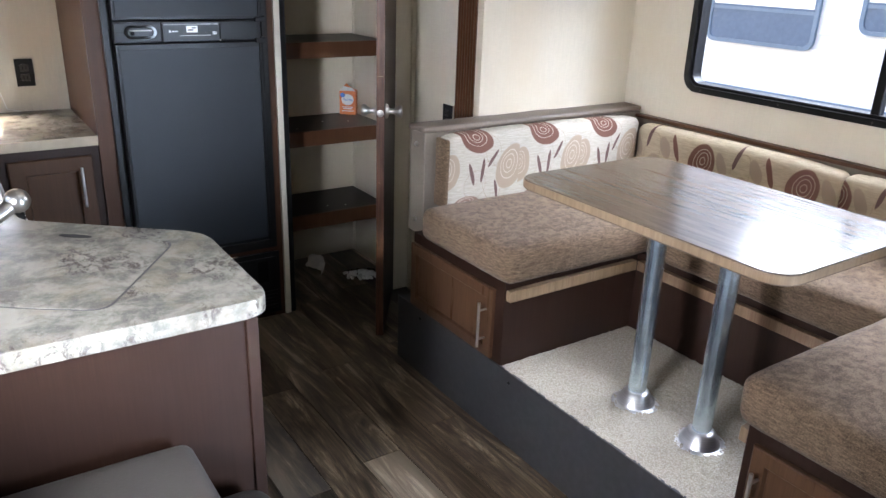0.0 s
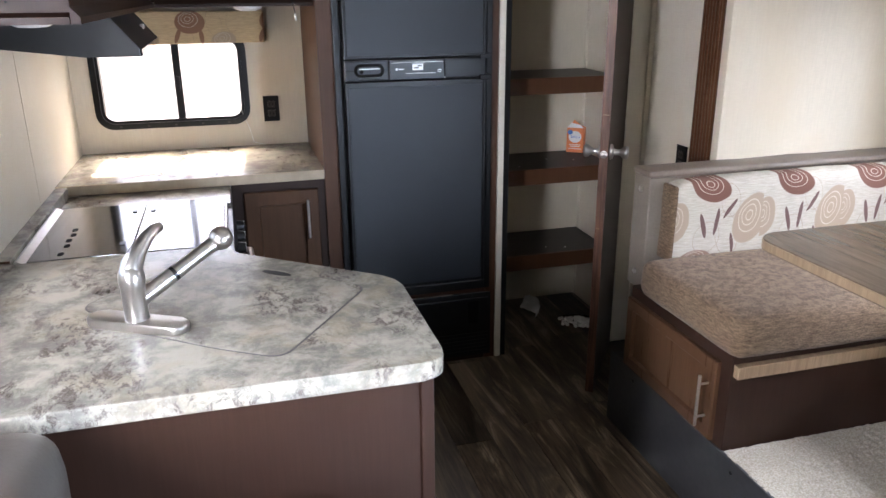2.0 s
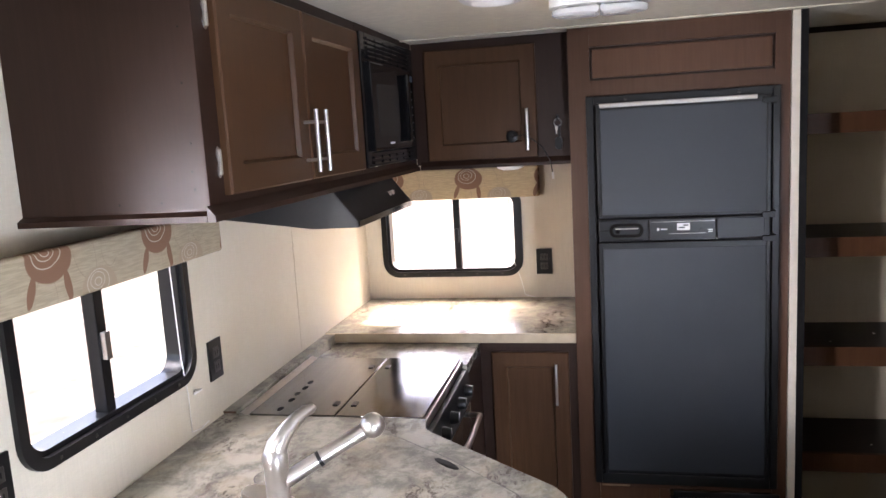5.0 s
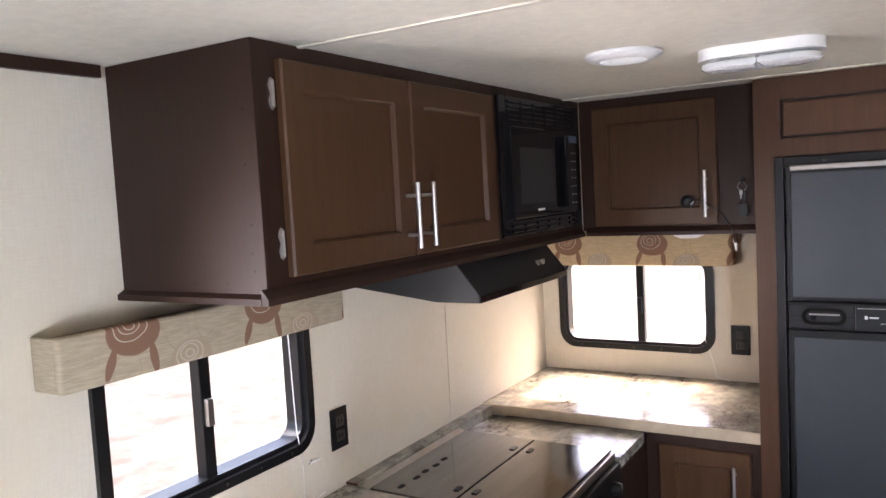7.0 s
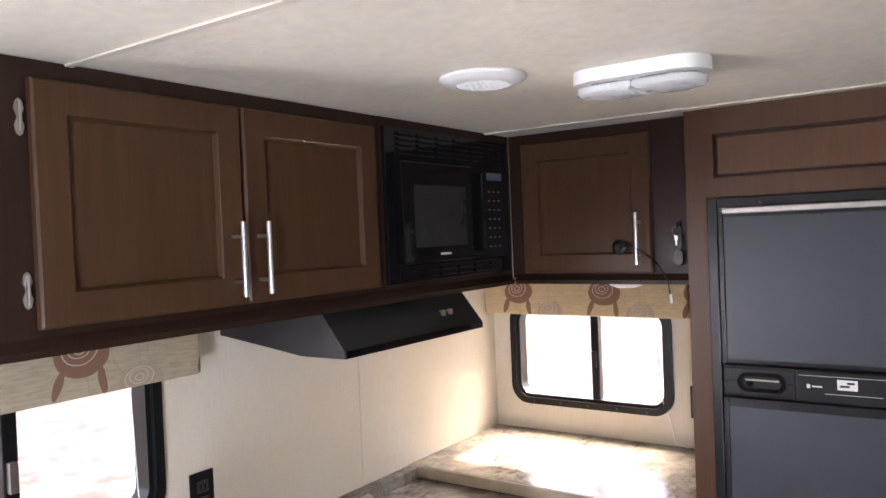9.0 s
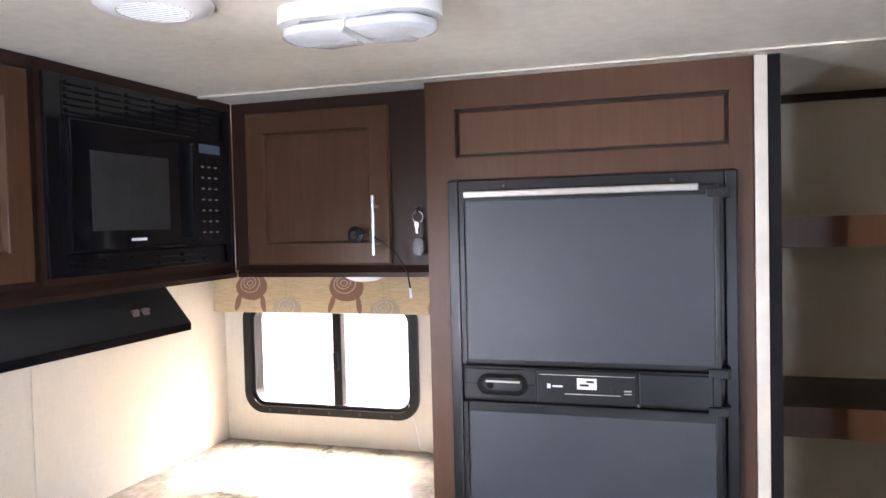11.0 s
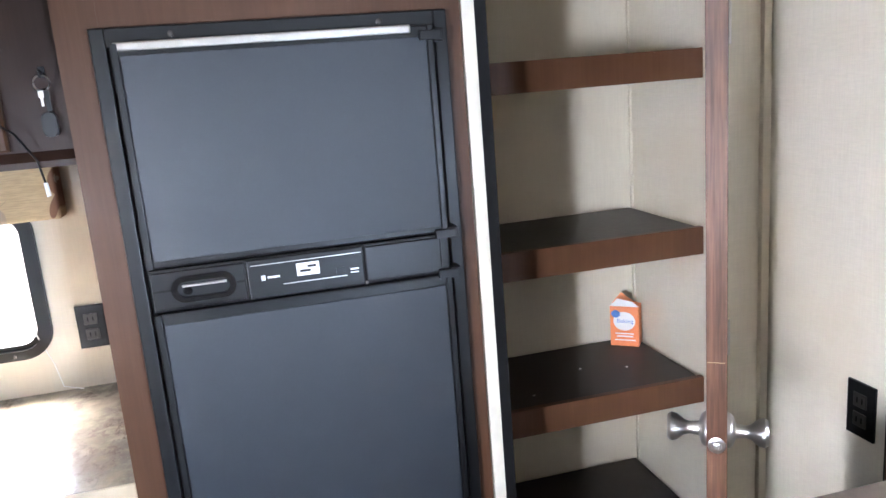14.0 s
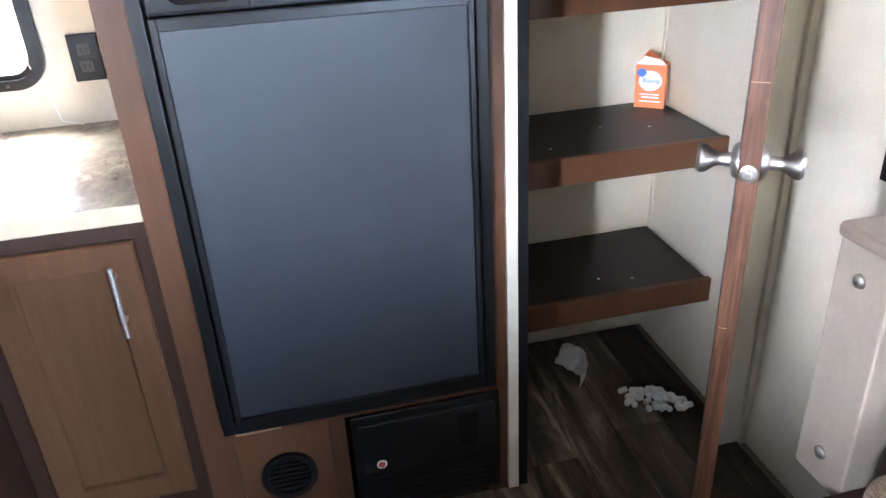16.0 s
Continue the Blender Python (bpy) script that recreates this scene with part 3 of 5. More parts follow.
# ---- cabinet helpers ----


def bar_handle(parent, face, axis, out, u, z0, z1, across=False):
    """A thin satin bar pull with two posts. face: plane of the door; out: side it stands off."""
    d = face + out * 0.032

    def at(dd, uu, zz):
        return (dd, uu, zz) if axis == "x" else (uu, dd, zz)
    h = part("handle", tube([at(d, u, z0), at(d, u, z1)], 0.0055, 10), M_CHROME, parent, "satin chrome bar handle", True)
    for z in (z0 + 0.03, z1 - 0.03):
        part("post", tube([at(face, u, z), at(d, u, z)], 0.004, 8), M_CHROME, h, "", True)


def shaker(parent, axis, face, out, u0, u1, z0, z1, frame_mat, panel_mat, stile=0.062, label=""):
    """A framed cabinet door with a recessed panel, standing 18 mm off the carcass face."""
    t = 0.018

    def slab(a, b, c, d, d0, d1):
        d0, d1 = sorted((face + out * d0, face + out * d1))
        return (d0, d1, a, b, c, d) if axis == "x" else (a, b, d0, d1, c, d)

    def rect(i):
        return [(u0 + i, z0 + i), (u1 - i, z0 + i), (u1 - i, z1 - i), (u0 + i, z1 - i)]
    d0, d1 = sorted((face + out * 0.001, face + out * t))
    back, front = face + out * 0.001, face + out * t
    bm = bmesh.new()
    loops = []
    for i, h in ((0, back), (0, front - out * 0.004), (0.004, front), (stile - 0.006, front), (stile - 0.004, front - out * 0.002), (stile, front - out * 0.0105), (stile, back)):
        loops.append([bm.verts.new((h, p[0], p[1]) if axis == "x" else (p[0], h, p[1])) for p in rect(i)])
    for k in range(len(loops)):
        p, q = loops[k], loops[(k + 1) % len(loops)]
        for i in range(4):
            bm.faces.new((p[i], p[(i + 1) % 4], q[(i + 1) % 4], q[i]))
    door = part("door", bm, frame_mat, parent, label)
    part("panel", boxes(slab(u0 + stile - 0.002, u1 - stile + 0.002, z0 + stile - 0.002, z1 - stile + 0.002, 0.0015, 0.0055), bevel=0.001), panel_mat, door)
    return door


def hinge(parent, axis, face, out, u, z):
    """A small double-leaf hinge with scalloped leaves and a knuckle."""
    def leaf(sgn):
        pts = [(u, z - 0.030), (u + sgn * 0.005, z - 0.026), (u + sgn * 0.008, z - 0.014), (u + sgn * 0.003, z), (u + sgn * 0.008, z + 0.014), (u + sgn * 0.005, z + 0.026), (u, z + 0.030)]
        if sgn < 0:
            pts.reverse()
        return prism(pts, face + out * 0.0008, face + out * 0.003, "x")
    h = part("hinge", join(leaf(1), leaf(-1)), M_NICKEL, parent, "nickel butterfly hinge")
    part("pin", tube([(face + out * 0.005, u, z - 0.024), (face + out * 0.005, u, z + 0.024)], 0.0038, 8), M_NICKEL, h, "", True)


# ---- upper cabinets along the galley ----
UX, UZ = -0.095, 1.592
upper = thing("wall_cabinet", (-0.3, 2.2, UZ), "espresso wall cabinet with two framed doors, hung at the ceiling", "cabinet")
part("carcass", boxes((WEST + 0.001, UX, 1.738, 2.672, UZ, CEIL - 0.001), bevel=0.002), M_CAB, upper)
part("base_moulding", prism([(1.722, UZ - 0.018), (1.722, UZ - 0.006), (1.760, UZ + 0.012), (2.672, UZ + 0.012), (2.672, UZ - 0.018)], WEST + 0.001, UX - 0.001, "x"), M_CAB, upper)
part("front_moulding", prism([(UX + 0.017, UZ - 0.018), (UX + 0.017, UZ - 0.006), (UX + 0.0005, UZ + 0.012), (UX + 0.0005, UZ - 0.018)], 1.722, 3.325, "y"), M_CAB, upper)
for dx, z in ((-0.028, 1.635), (-0.030, 1.668), (-0.027, 1.72), (-0.032, 1.83), (-0.029, 1.93), (-0.10, 1.612), (-0.19, 1.611)):
    part("nail_hole", spin([(0.0022, 0.0), (0.0018, -0.0004)], (UX + dx, 1.7378, z), "y", 8), M_STRIP, upper)
d = shaker(upper, "x", UX, 1, 1.796, 2.214, 1.618, 2.022, M_CABDOOR, M_CABDOOR)
bar_handle(d, UX + 0.018, "x", 1, 2.183, 1.637, 1.787)
hinge(upper, "x", UX, 1, 1.783, 1.958)
hinge(upper, "x", UX, 1, 1.783, 1.682)
d = shaker(upper, "x", UX, 1, 2.222, 2.645, 1.618, 2.022, M_CABDOOR, M_CABDOOR)
bar_handle(d, UX + 0.018, "x", 1, 2.250, 1.637, 1.787)

mcab = thing("microwave_cabinet", (-0.3, 2.98, UZ), "espresso wall cabinet housing round the microwave", "cabinet")
for name, box in (("side", (WEST + 0.001, UX, 2.673, 2.690, UZ, CEIL - 0.001)), ("side", (WEST + 0.001, UX, 3.305, 3.344, UZ, CEIL - 0.001)),
                  ("bottom_rail", (WEST + 0.001, UX, 2.6905, 3.3045, UZ, UZ + 0.03)), ("top_rail", (WEST + 0.001, UX, 2.6905, 3.3045, 2.025, CEIL - 0.001))):
    part(name, boxes(box), M_CAB, mcab)

MY = 2.685
mw = thing("microwave", (-0.3, 3.0, UZ + 0.03), "black built-in microwave oven with vented trim", "microwave")
part("body", boxes((WEST + 0.05, UX + 0.001, 2.692, 3.303, UZ + 0.031, 2.023), bevel=0.002), M_BLACK, mw)
part("trim_frame", boxes((UX + 0.0015, UX + 0.012, MY, MY + 0.045, UZ + 0.027, 2.030), (UX + 0.0015, UX + 0.012, MY + 0.585, MY + 0.63, UZ + 0.027, 2.030), (UX + 0.0015, UX + 0.012, MY + 0.045, MY + 0.585, UZ + 0.027, UZ + 0.075), (UX + 0.0015, UX + 0.012, MY + 0.045, MY + 0.585, 1.945, 2.030), bevel=0.003), M_BLACKGLOSS, mw)
for i in range(6):
    y = MY + 0.052 + 0.089 * i
    for z in (2.014, 2.000, 1.986, 1.972, 1.958):
        part("louvre", boxes((UX + 0.012, UX + 0.018, y, y + 0.074, z - 0.004, z + 0.004), bevel=0.0018), M_BLACKGLOSS, mw)
    for z in (1.634, 1.650):
        part("louvre", boxes((UX + 0.012, UX + 0.018, y, y + 0.074, z - 0.004, z + 0.004), bevel=0.0018), M_BLACKGLOSS, mw)
mdoor = part("door", boxes((UX + 0.0015, UX + 0.026, MY + 0.047, MY + 0.455, 1.669, 1.943), bevel=0.004), M_BLACKGLOSS, mw)
part("window", boxes((UX + 0.0262, UX + 0.0275, MY + 0.100, MY + 0.350, 1.712, 1.880), bevel=0.0006), plain("grey_mesh_window", (0.030, 0.030, 0.028), 0.2), mdoor, "grey screened door window")
part("badge", boxes((UX + 0.0265, UX + 0.0272, MY + 0.215, MY + 0.265, 1.688, 1.694)), M_WHITE, mdoor, "pale illegible maker's mark")
part("handle", boxes((UX + 0.026, UX + 0.048, MY + 0.415, MY + 0.440, 1.69, 1.925), bevel=0.007), M_BLACKGLOSS, mdoor)
panel = part("control_panel", boxes((UX + 0.0015, UX + 0.024, MY + 0.458, MY + 0.583, 1.669, 1.943), bevel=0.003), M_BLACKGLOSS, mw)
part("display", boxes((UX + 0.0242, UX + 0.025, MY + 0.475, MY + 0.565, 1.905, 1.928)), M_TINT, panel)
for i in range(3):
    for j in range(7):
        part("button", boxes((UX + 0.0242, UX + 0.0252, MY + 0.482 + 0.028 * i, MY + 0.493 + 0.028 * i, 1.700 + 0.028 * j, 1.704 + 0.028 * j)), M_KEYPAD, panel)

# corner wall cabinet over the rear counter
CY = 3.345
corner = thing("wall_cabinet", (0.2, 3.6, UZ), "espresso corner wall cabinet with one framed door", "cabinet")
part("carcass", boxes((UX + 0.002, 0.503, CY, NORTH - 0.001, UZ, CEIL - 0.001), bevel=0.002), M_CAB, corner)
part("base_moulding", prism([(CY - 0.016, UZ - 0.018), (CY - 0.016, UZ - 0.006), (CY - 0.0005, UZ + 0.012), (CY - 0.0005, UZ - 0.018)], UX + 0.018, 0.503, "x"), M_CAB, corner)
d = shaker(corner, "y", CY, -1, -0.042, 0.380, 1.608, 2.022, M_CABDOOR, M_CABDOOR)
bar_handle(d, CY - 0.018, "y", -1, 0.346, 1.633, 1.787)
keys = thing("key_ring", (0.455, CY - 0.02, 1.63), "bunch of keys with a black fob on a hook", "keys")
part("hook", join(boxes((0.450, 0.462, CY - 0.004, CY - 0.0005, 1.738, 1.758), bevel=0.001), tube([(0.456, CY - 0.004, 1.748), (0.456, CY - 0.020, 1.742), (0.456, CY - 0.022, 1.752)], 0.003, 8)), M_BLACK, keys)
part("ring", tube([(0.456 + 0.014 * math.sin(a), CY - 0.017, 1.728 + 0.014 * math.cos(a)) for a in [i * math.pi / 8 for i in range(17)]], 0.0015, 6), M_NICKEL, keys, "", True)
part("key", boxes((0.4485, 0.4535, CY - 0.014, CY - 0.012, 1.686, 1.704), (0.446, 0.456, CY - 0.0145, CY - 0.0115, 1.702, 1.716), bevel=0.0008), M_NICKEL, keys)
part("key", boxes((0.458, 0.466, CY - 0.019, CY - 0.017, 1.676, 1.716), bevel=0.0008), M_BLACK, keys)
part("fob", prism(rounded(0.026, 0.046, 0.011, 5, 0.458, 1.652), CY - 0.021, CY - 0.010, "y", 0.002), M_BLACK, keys)
ant = thing("antenna_socket", (0.305, CY - 0.02, 1.68), "round black plug with a dangling thin cable", "cable")
part("plug", spin([(0.022, 0.0), (0.022, -0.008), (0.010, -0.012), (0.010, -0.018)], (0.285, CY - 0.0185, 1.685), "y", 20), M_BLACK, ant, "", True)
part("cable", tube([(0.285, CY - 0.036, 1.685), (0.33, CY - 0.05, 1.690), (0.365, CY - 0.055, 1.672), (0.40, CY - 0.04, 1.640), (0.425, CY - 0.022, 1.590), (0.432, CY - 0.02, 1.545)], 0.0022, 6), M_BLACK, ant, "", True)
part("cable_tip", tube([(0.432, CY - 0.02, 1.546), (0.434, CY - 0.02, 1.520)], 0.004, 8), M_WHITE, ant, "", True)

# round lamps under the cabinets
for x, y in ((0.26, 3.432), (-0.24, 2.12)):
    lamp = thing("puck_light", (x, y, UZ), "round white puck light under the wall cabinet", "light", "puck lights")
    part("ring", spin([(0.066, 0.0), (0.068, -0.010), (0.058, -0.016)], (x, y, UZ - 0.0005), "z", 28), M_WHITE, lamp, "", True)
    part("lens", spin([(0.056, -0.0165), (0.050, -0.028), (0.030, -0.036), (0.001, -0.038)], (x, y, UZ), "z", 28), M_WHITE, lamp, "", True)

# range hood
hood = thing("range_hood", (-0.3, 2.85, 1.46), "black range hood under the wall cabinet", "hood")
HY0, HY1 = 2.480, 3.092
part("canopy", prism([(WEST + 0.001, UZ - 0.019), (WEST + 0.001, 1.500), (-0.20, 1.462), (-0.062, 1.462), (-0.062, 1.482), (-0.135, UZ - 0.019)], HY0, HY1, "y", 0.004), M_HOOD, hood)
part("front_band", boxes((-0.0615, -0.058, HY0 + 0.005, HY1 - 0.005, 1.463, 1.481), bevel=0.001), M_BLACKGLOSS, hood)
for y in (2.93, 2.965):
    part("switch", boxes((-0.098, -0.088, y - 0.010, y + 0.010, 1.505, 1.530), bevel=0.002), M_NICKEL, hood)

# ---- valances ----


def valance(axis, wall, out, u0, u1, z0, z1, depth, mat, label):
    """A padded cloth box over a window: front, two ends and a top board."""
    def slab(a, b, c, d, d0, d1):
        d0, d1 = sorted((wall + out * d0, wall + out * d1))
        return (d0, d1, a, b, c, d) if axis == "x" else (a, b, d0, d1, c, d)
    ob = thing("window_valance", (wall, u0, z0 - 0.02) if axis == "x" else (u0, wall, z0 - 0.02), label, "valance")
    part("front", boxes(slab(u0, u1, z0, z1, depth - 0.022, depth), bevel=0.009, seg=3), mat, ob, "", True)
    for a, b in ((u0 + 0.001, u0 + 0.021), (u1 - 0.021, u1 - 0.001)):
        part("end", boxes(slab(a, b, z0 + 0.001, z1 - 0.001, 0.001, depth - 0.020), bevel=0.006, seg=2), mat, ob, "", True)
    part("top_board", boxes(slab(u0 + 0.022, u1 - 0.022, z1 - 0.022, z1 - 0.010, 0.001, depth - 0.0225)), M_PLY, ob)


valance("x", WEST, 1, 1.528, 2.350, 1.428, 1.535, 0.090, M_PRINT_VY, "padded window valance in cream cloth with brown ringed ovals")
valance("y", NORTH, -1, -0.503, 0.335, 1.412, 1.550, 0.075, M_PRINT_VX, "padded window valance in tan cloth with brown ringed ovals")

# ---- refrigerator wall ----
FY = 3.2855
fcab = thing("refrigerator_cabinet", (0.875, 3.6, FLOOR), "tall espresso cabinet built round the refrigerator", "cabinet")
part("side_panel", boxes((0.504, 0.522, FY + 0.001, NORTH - 0.001, FLOOR, CEIL - 0.001)), M_CABRED, fcab)
part("side_panel", boxes((1.232, 1.250, FY + 0.001, NORTH - 0.001, FLOOR, CEIL - 0.001)), M_CAB, fcab)
part("stile", boxes((0.503, 0.578, FY - 0.018, FY, FLOOR, CEIL - 0.001)), M_CABFR, fcab)
part("stile", boxes((1.200, 1.248, FY - 0.018, FY, FLOOR, CEIL - 0.001)), M_CABFR, fcab)
part("top_rail", boxes((0.5781, 1.1999, FY - 0.018, FY, 1.985, CEIL - 0.001)), M_CABFR, fcab)
part("middle_rail", boxes((0.5781, 1.1999, FY - 0.018, FY, 1.79, 1.867)), M_CABFR, fcab)
# darker laminate behind the groove paints the shadow line round the panel
part("panel_shade_groove", boxes((0.575, 1.203, FY - 0.0015, FY - 0.0005, 1.86, 1.99)), M_CAB, fcab)
part("upper_panel", boxes((0.5865, 1.1915, FY - 0.0105, FY - 0.0018, 1.8755, 1.9765), bevel=0.003), M_CABRED, fcab)
part("lower_rail", boxes((0.5785, 1.1995, FY - 0.018, FY, 0.325, 0.375), bevel=0.0015), M_CABFR, fcab)
part("lower_post", boxes((0.800, 0.838, FY - 0.018, FY, FLOOR, 0.3245), bevel=0.0015), M_CABFR, fcab)
part("worn_edge", boxes((0.585, 0.690, FY - 0.0195, FY - 0.0182, 0.330, 0.337)), M_PLY, fcab, "pale worn chip in the edge")
part("lower_panel", boxes((0.5785, 0.7995, FY - 0.010, FY - 0.001, FLOOR, 0.3245)), M_CABRED, fcab)
part("toe_rail", boxes((0.838, 1.1995, FY - 0.015, FY, FLOOR, 0.02), bevel=0.0015), M_CAB, fcab)

fr = thing("refrigerator", (0.885, 3.5, 0.33), "black two-door absorption refrigerator with control band", "refrigerator")
FX0, FX1, FZ0, FZ1 = 0.562, 1.214, 0.350, 1.811
F0 = FY - 0.0185
part("body", boxes((0.585, 1.19, F0 + 0.001, NORTH - 0.08, 0.377, 1.788)), M_BLACK, fr)
part("frame", boxes((FX0, FX0 + 0.026, F0 - 0.020, F0, FZ0, FZ1), (FX1 - 0.026, FX1, F0 - 0.020, F0, FZ0, FZ1), (FX0 + 0.026, FX1 - 0.026, F0 - 0.020, F0, FZ1 - 0.034, FZ1), (FX0 + 0.026, FX1 - 0.026, F0 - 0.020, F0, FZ0, FZ0 + 0.040), bevel=0.003), M_BLACK, fr)
for x in (0.70, 1.08):
    part("screw", spin([(0.006, 0.0), (0.006, -0.003), (0.003, -0.0045)], (x, F0 - 0.0195, FZ1 - 0.016), "y", 12), M_OUTLET, fr, "", True)


def fridge_door(z0, z1, name, label):
    y0, y1 = F0 - 0.042, F0 - 0.002
    dr = part(name, boxes((0.598, 1.178, y0, y1, z0, z1), bevel=0.004), M_BLACK, fr, label)
    part("door_panel", boxes((0.612, 1.164, y0 - 0.003, y0 - 0.0005, z0 + 0.014, z1 - 0.022), bevel=0.001), M_FRIDGE, dr)
    for x in (0.598, 1.166):
        part("side_trim", boxes((x, x + 0.012, y0 - 0.006, y0 - 0.0005, z0, z1), bevel=0.002), M_BLACK, dr)
    return dr


dr = fridge_door(1.374, 1.782, "freezer_door", "black freezer door")
part("top_strip", boxes((0.602, 1.135, F0 - 0.047, F0 - 0.004, 1.768, 1.784), bevel=0.004), M_NICKEL, dr, "pale metal strip along the top of the door")
fridge_door(0.402, 1.286, "main_door", "black main door with faint smudges")
band = part("control_band", boxes((0.598, 1.178, F0 - 0.040, F0 - 0.002, 1.289, 1.371), bevel=0.003), M_BLACK, fr)
part("latch_pocket", boxes((0.600, 0.772, F0 - 0.046, F0 - 0.0405, 1.294, 1.366), bevel=0.003), M_BLACK, band)
part("control_panel", boxes((0.776, 1.000, F0 - 0.050, F0 - 0.0405, 1.291, 1.369), bevel=0.003), M_BLACK, band)
part("cover", boxes((1.004, 1.160, F0 - 0.046, F0 - 0.0405, 1.294, 1.366), bevel=0.003), M_BLACK, band)
part("handle", ring(rounded(0.118, 0.050, 0.0245, 7, 0.694, 1.331), rounded(0.096, 0.030, 0.0148, 7, 0.694, 1.331), F0 - 0.054, F0 - 0.0462, "y"), M_BLACKGLOSS, band, "glossy black recessed latch grip", True)
# thin nickel bar stands in for the silvery highlight on the glossy grip
part("latch_highlight", boxes((0.655, 0.736, F0 - 0.0535, F0 - 0.0462, 1.335, 1.339), bevel=0.001), M_NICKEL, band)
part("latch_button", spin([(0.009, 0), (0.007, -0.006)], (0.664, F0 - 0.0462, 1.327), "y", 14), M_BLACKGLOSS, band, "", True)
for a, b in ((0.601, 0.634), (0.754, 0.771)):
    part("split_line", boxes((a, b, F0 - 0.0466, F0 - 0.0461, 1.329, 1.333)), M_STRIP, band)
part("display", boxes((0.868, 0.912, F0 - 0.0512, F0 - 0.0502, 1.327, 1.352)), M_PAPER, band, "pale display sticker")
part("display_bars", boxes((0.874, 0.895, F0 - 0.0516, F0 - 0.0513, 1.334, 1.339), (0.889, 0.906, F0 - 0.0516, F0 - 0.0513, 1.342, 1.347)), M_BLACK, band, "unreadable dark printing")
part("badge", boxes((0.800, 0.808, F0 - 0.0508, F0 - 0.0502, 1.327, 1.337), (0.812, 0.835, F0 - 0.0508, F0 - 0.0502, 1.330, 1.334)), M_PAPER, band, "tiny pale maker's mark")
part("print_line", boxes((0.782, 0.996, F0 - 0.0507, F0 - 0.0502, 1.3575, 1.3588), (0.840, 0.965, F0 - 0.0507, F0 - 0.0502, 1.3145, 1.3160), (0.972, 0.988, F0 - 0.0507, F0 - 0.0502, 1.325, 1.328), (0.972, 0.988, F0 - 0.0507, F0 - 0.0502, 1.319, 1.321)), M_NICKEL, band)
part("button", boxes((0.944, 0.960, F0 - 0.0525, F0 - 0.0502, 1.317, 1.333), bevel=0.001), M_BLACK, band)
for a in (0.7725, 1.0005):
    part("divider", boxes((a, a + 0.003, F0 - 0.0475, F0 - 0.0405, 1.291, 1.369)), M_STRIP, band)
part("screw", spin([(0.004, 0.0), (0.002, -0.002)], (1.002, F0 - 0.0476, 1.294), "y", 10), M_NICKEL, band, "", True)
for z in (1.291, 1.374, 1.762):
    part("hinge", boxes((1.150, 1.192, F0 - 0.058, F0 - 0.0445, z - 0.009, z + 0.009), (1.176, 1.196, F0 - 0.056, F0 - 0.021, z - 0.012, z + 0.012), bevel=0.002), M_BLACK, fr)
vent = thing("floor_vent", (0.69, FY - 0.02, 0.18), "round black louvred heating vent in the cabinet base", "vent")
part("collar", ring([(0.690 + 0.068 * math.cos(i * math.pi / 16), 0.180 + 0.068 * math.sin(i * math.pi / 16)) for i in range(32)], [(0.690 + 0.052 * math.cos(i * math.pi / 16), 0.180 + 0.052 * math.sin(i * math.pi / 16)) for i in range(32)], FY - 0.022, FY - 0.0105, "y"), M_BLACK, vent, "", True)
part("backing", spin([(0.053, 0), (0.053, -0.001)], (0.690, FY - 0.0115, 0.180), "y", 32), M_STRIP, vent)
for i in range(6):
    z = 0.180 + (i - 2.5) * 0.0145
    wdt = math.sqrt(max(0.0001, 0.050 ** 2 - (z - 0.180) ** 2))
    part("slat", boxes((0.690 - wdt, 0.690 + wdt, FY - 0.020, FY - 0.013, z - 0.003, z + 0.003), bevel=0.001), M_BLACK, vent)
ctrl = thing("power_panel", (1.02, FY - 0.02, 0.15), "black converter panel with hinged door under the refrigerator", "electrical panel")
part("frame", boxes((0.850, 1.226, FY - 0.026, FY - 0.0185, 0.010, 0.322), bevel=0.003), M_BLACK, ctrl)
part("door", boxes((0.866, 1.212, FY - 0.034, FY - 0.0265, 0.148, 0.300), bevel=0.004), M_BLACK, ctrl)
part("grille", boxes(*[(0.866, 1.212, FY - 0.031, FY - 0.0265, 0.025 + 0.018 * i, 0.036 + 0.018 * i) for i in range(6)], bevel=0.001), M_BLACK, ctrl)
part("recess", boxes((1.115, 1.165, FY - 0.0348, FY - 0.0342, 0.180, 0.285)), M_STRIP, ctrl)
part("sticker", spin([(0.013, 0), (0.013, -0.0015)], (0.915, FY - 0.0342, 0.172), "y", 20), M_PAPER, ctrl, "round white and red sticker")
part("sticker_mark", spin([(0.009, 0), (0.009, -0.0006)], (0.915, FY - 0.0358, 0.172), "y", 16), M_RED, ctrl)

# upright trim beside the refrigerator, pantry jambs
structure("trim_1", boxes((1.2505, 1.277, FY - 0.024, NORTH - 0.001, FLOOR, CEIL - 0.001), bevel=0.0015), M_TRIM, "ivory upright trim beside the refrigerator", "trim")
structure("door_jamb_1", boxes((1.2775, 1.303, FY - 0.020, FY + 0.03, FLOOR, CEIL - 0.001), bevel=0.0015), M_STRIP, "black door jamb strip", "trim")
structure("pantry_partition", boxes((1.278, 1.303, FY + 0.031, NORTH - 0.001, FLOOR, CEIL - 0.001)), M_WALL, "beige linen-textured pantry side wall", "wall")
jamb = structure("door_jamb_2", boxes((1.834, 1.847, FY - 0.030, FY - 0.010, FLOOR, CEIL - 0.001), bevel=0.001), M_STRIP, "black door jamb strip", "trim")
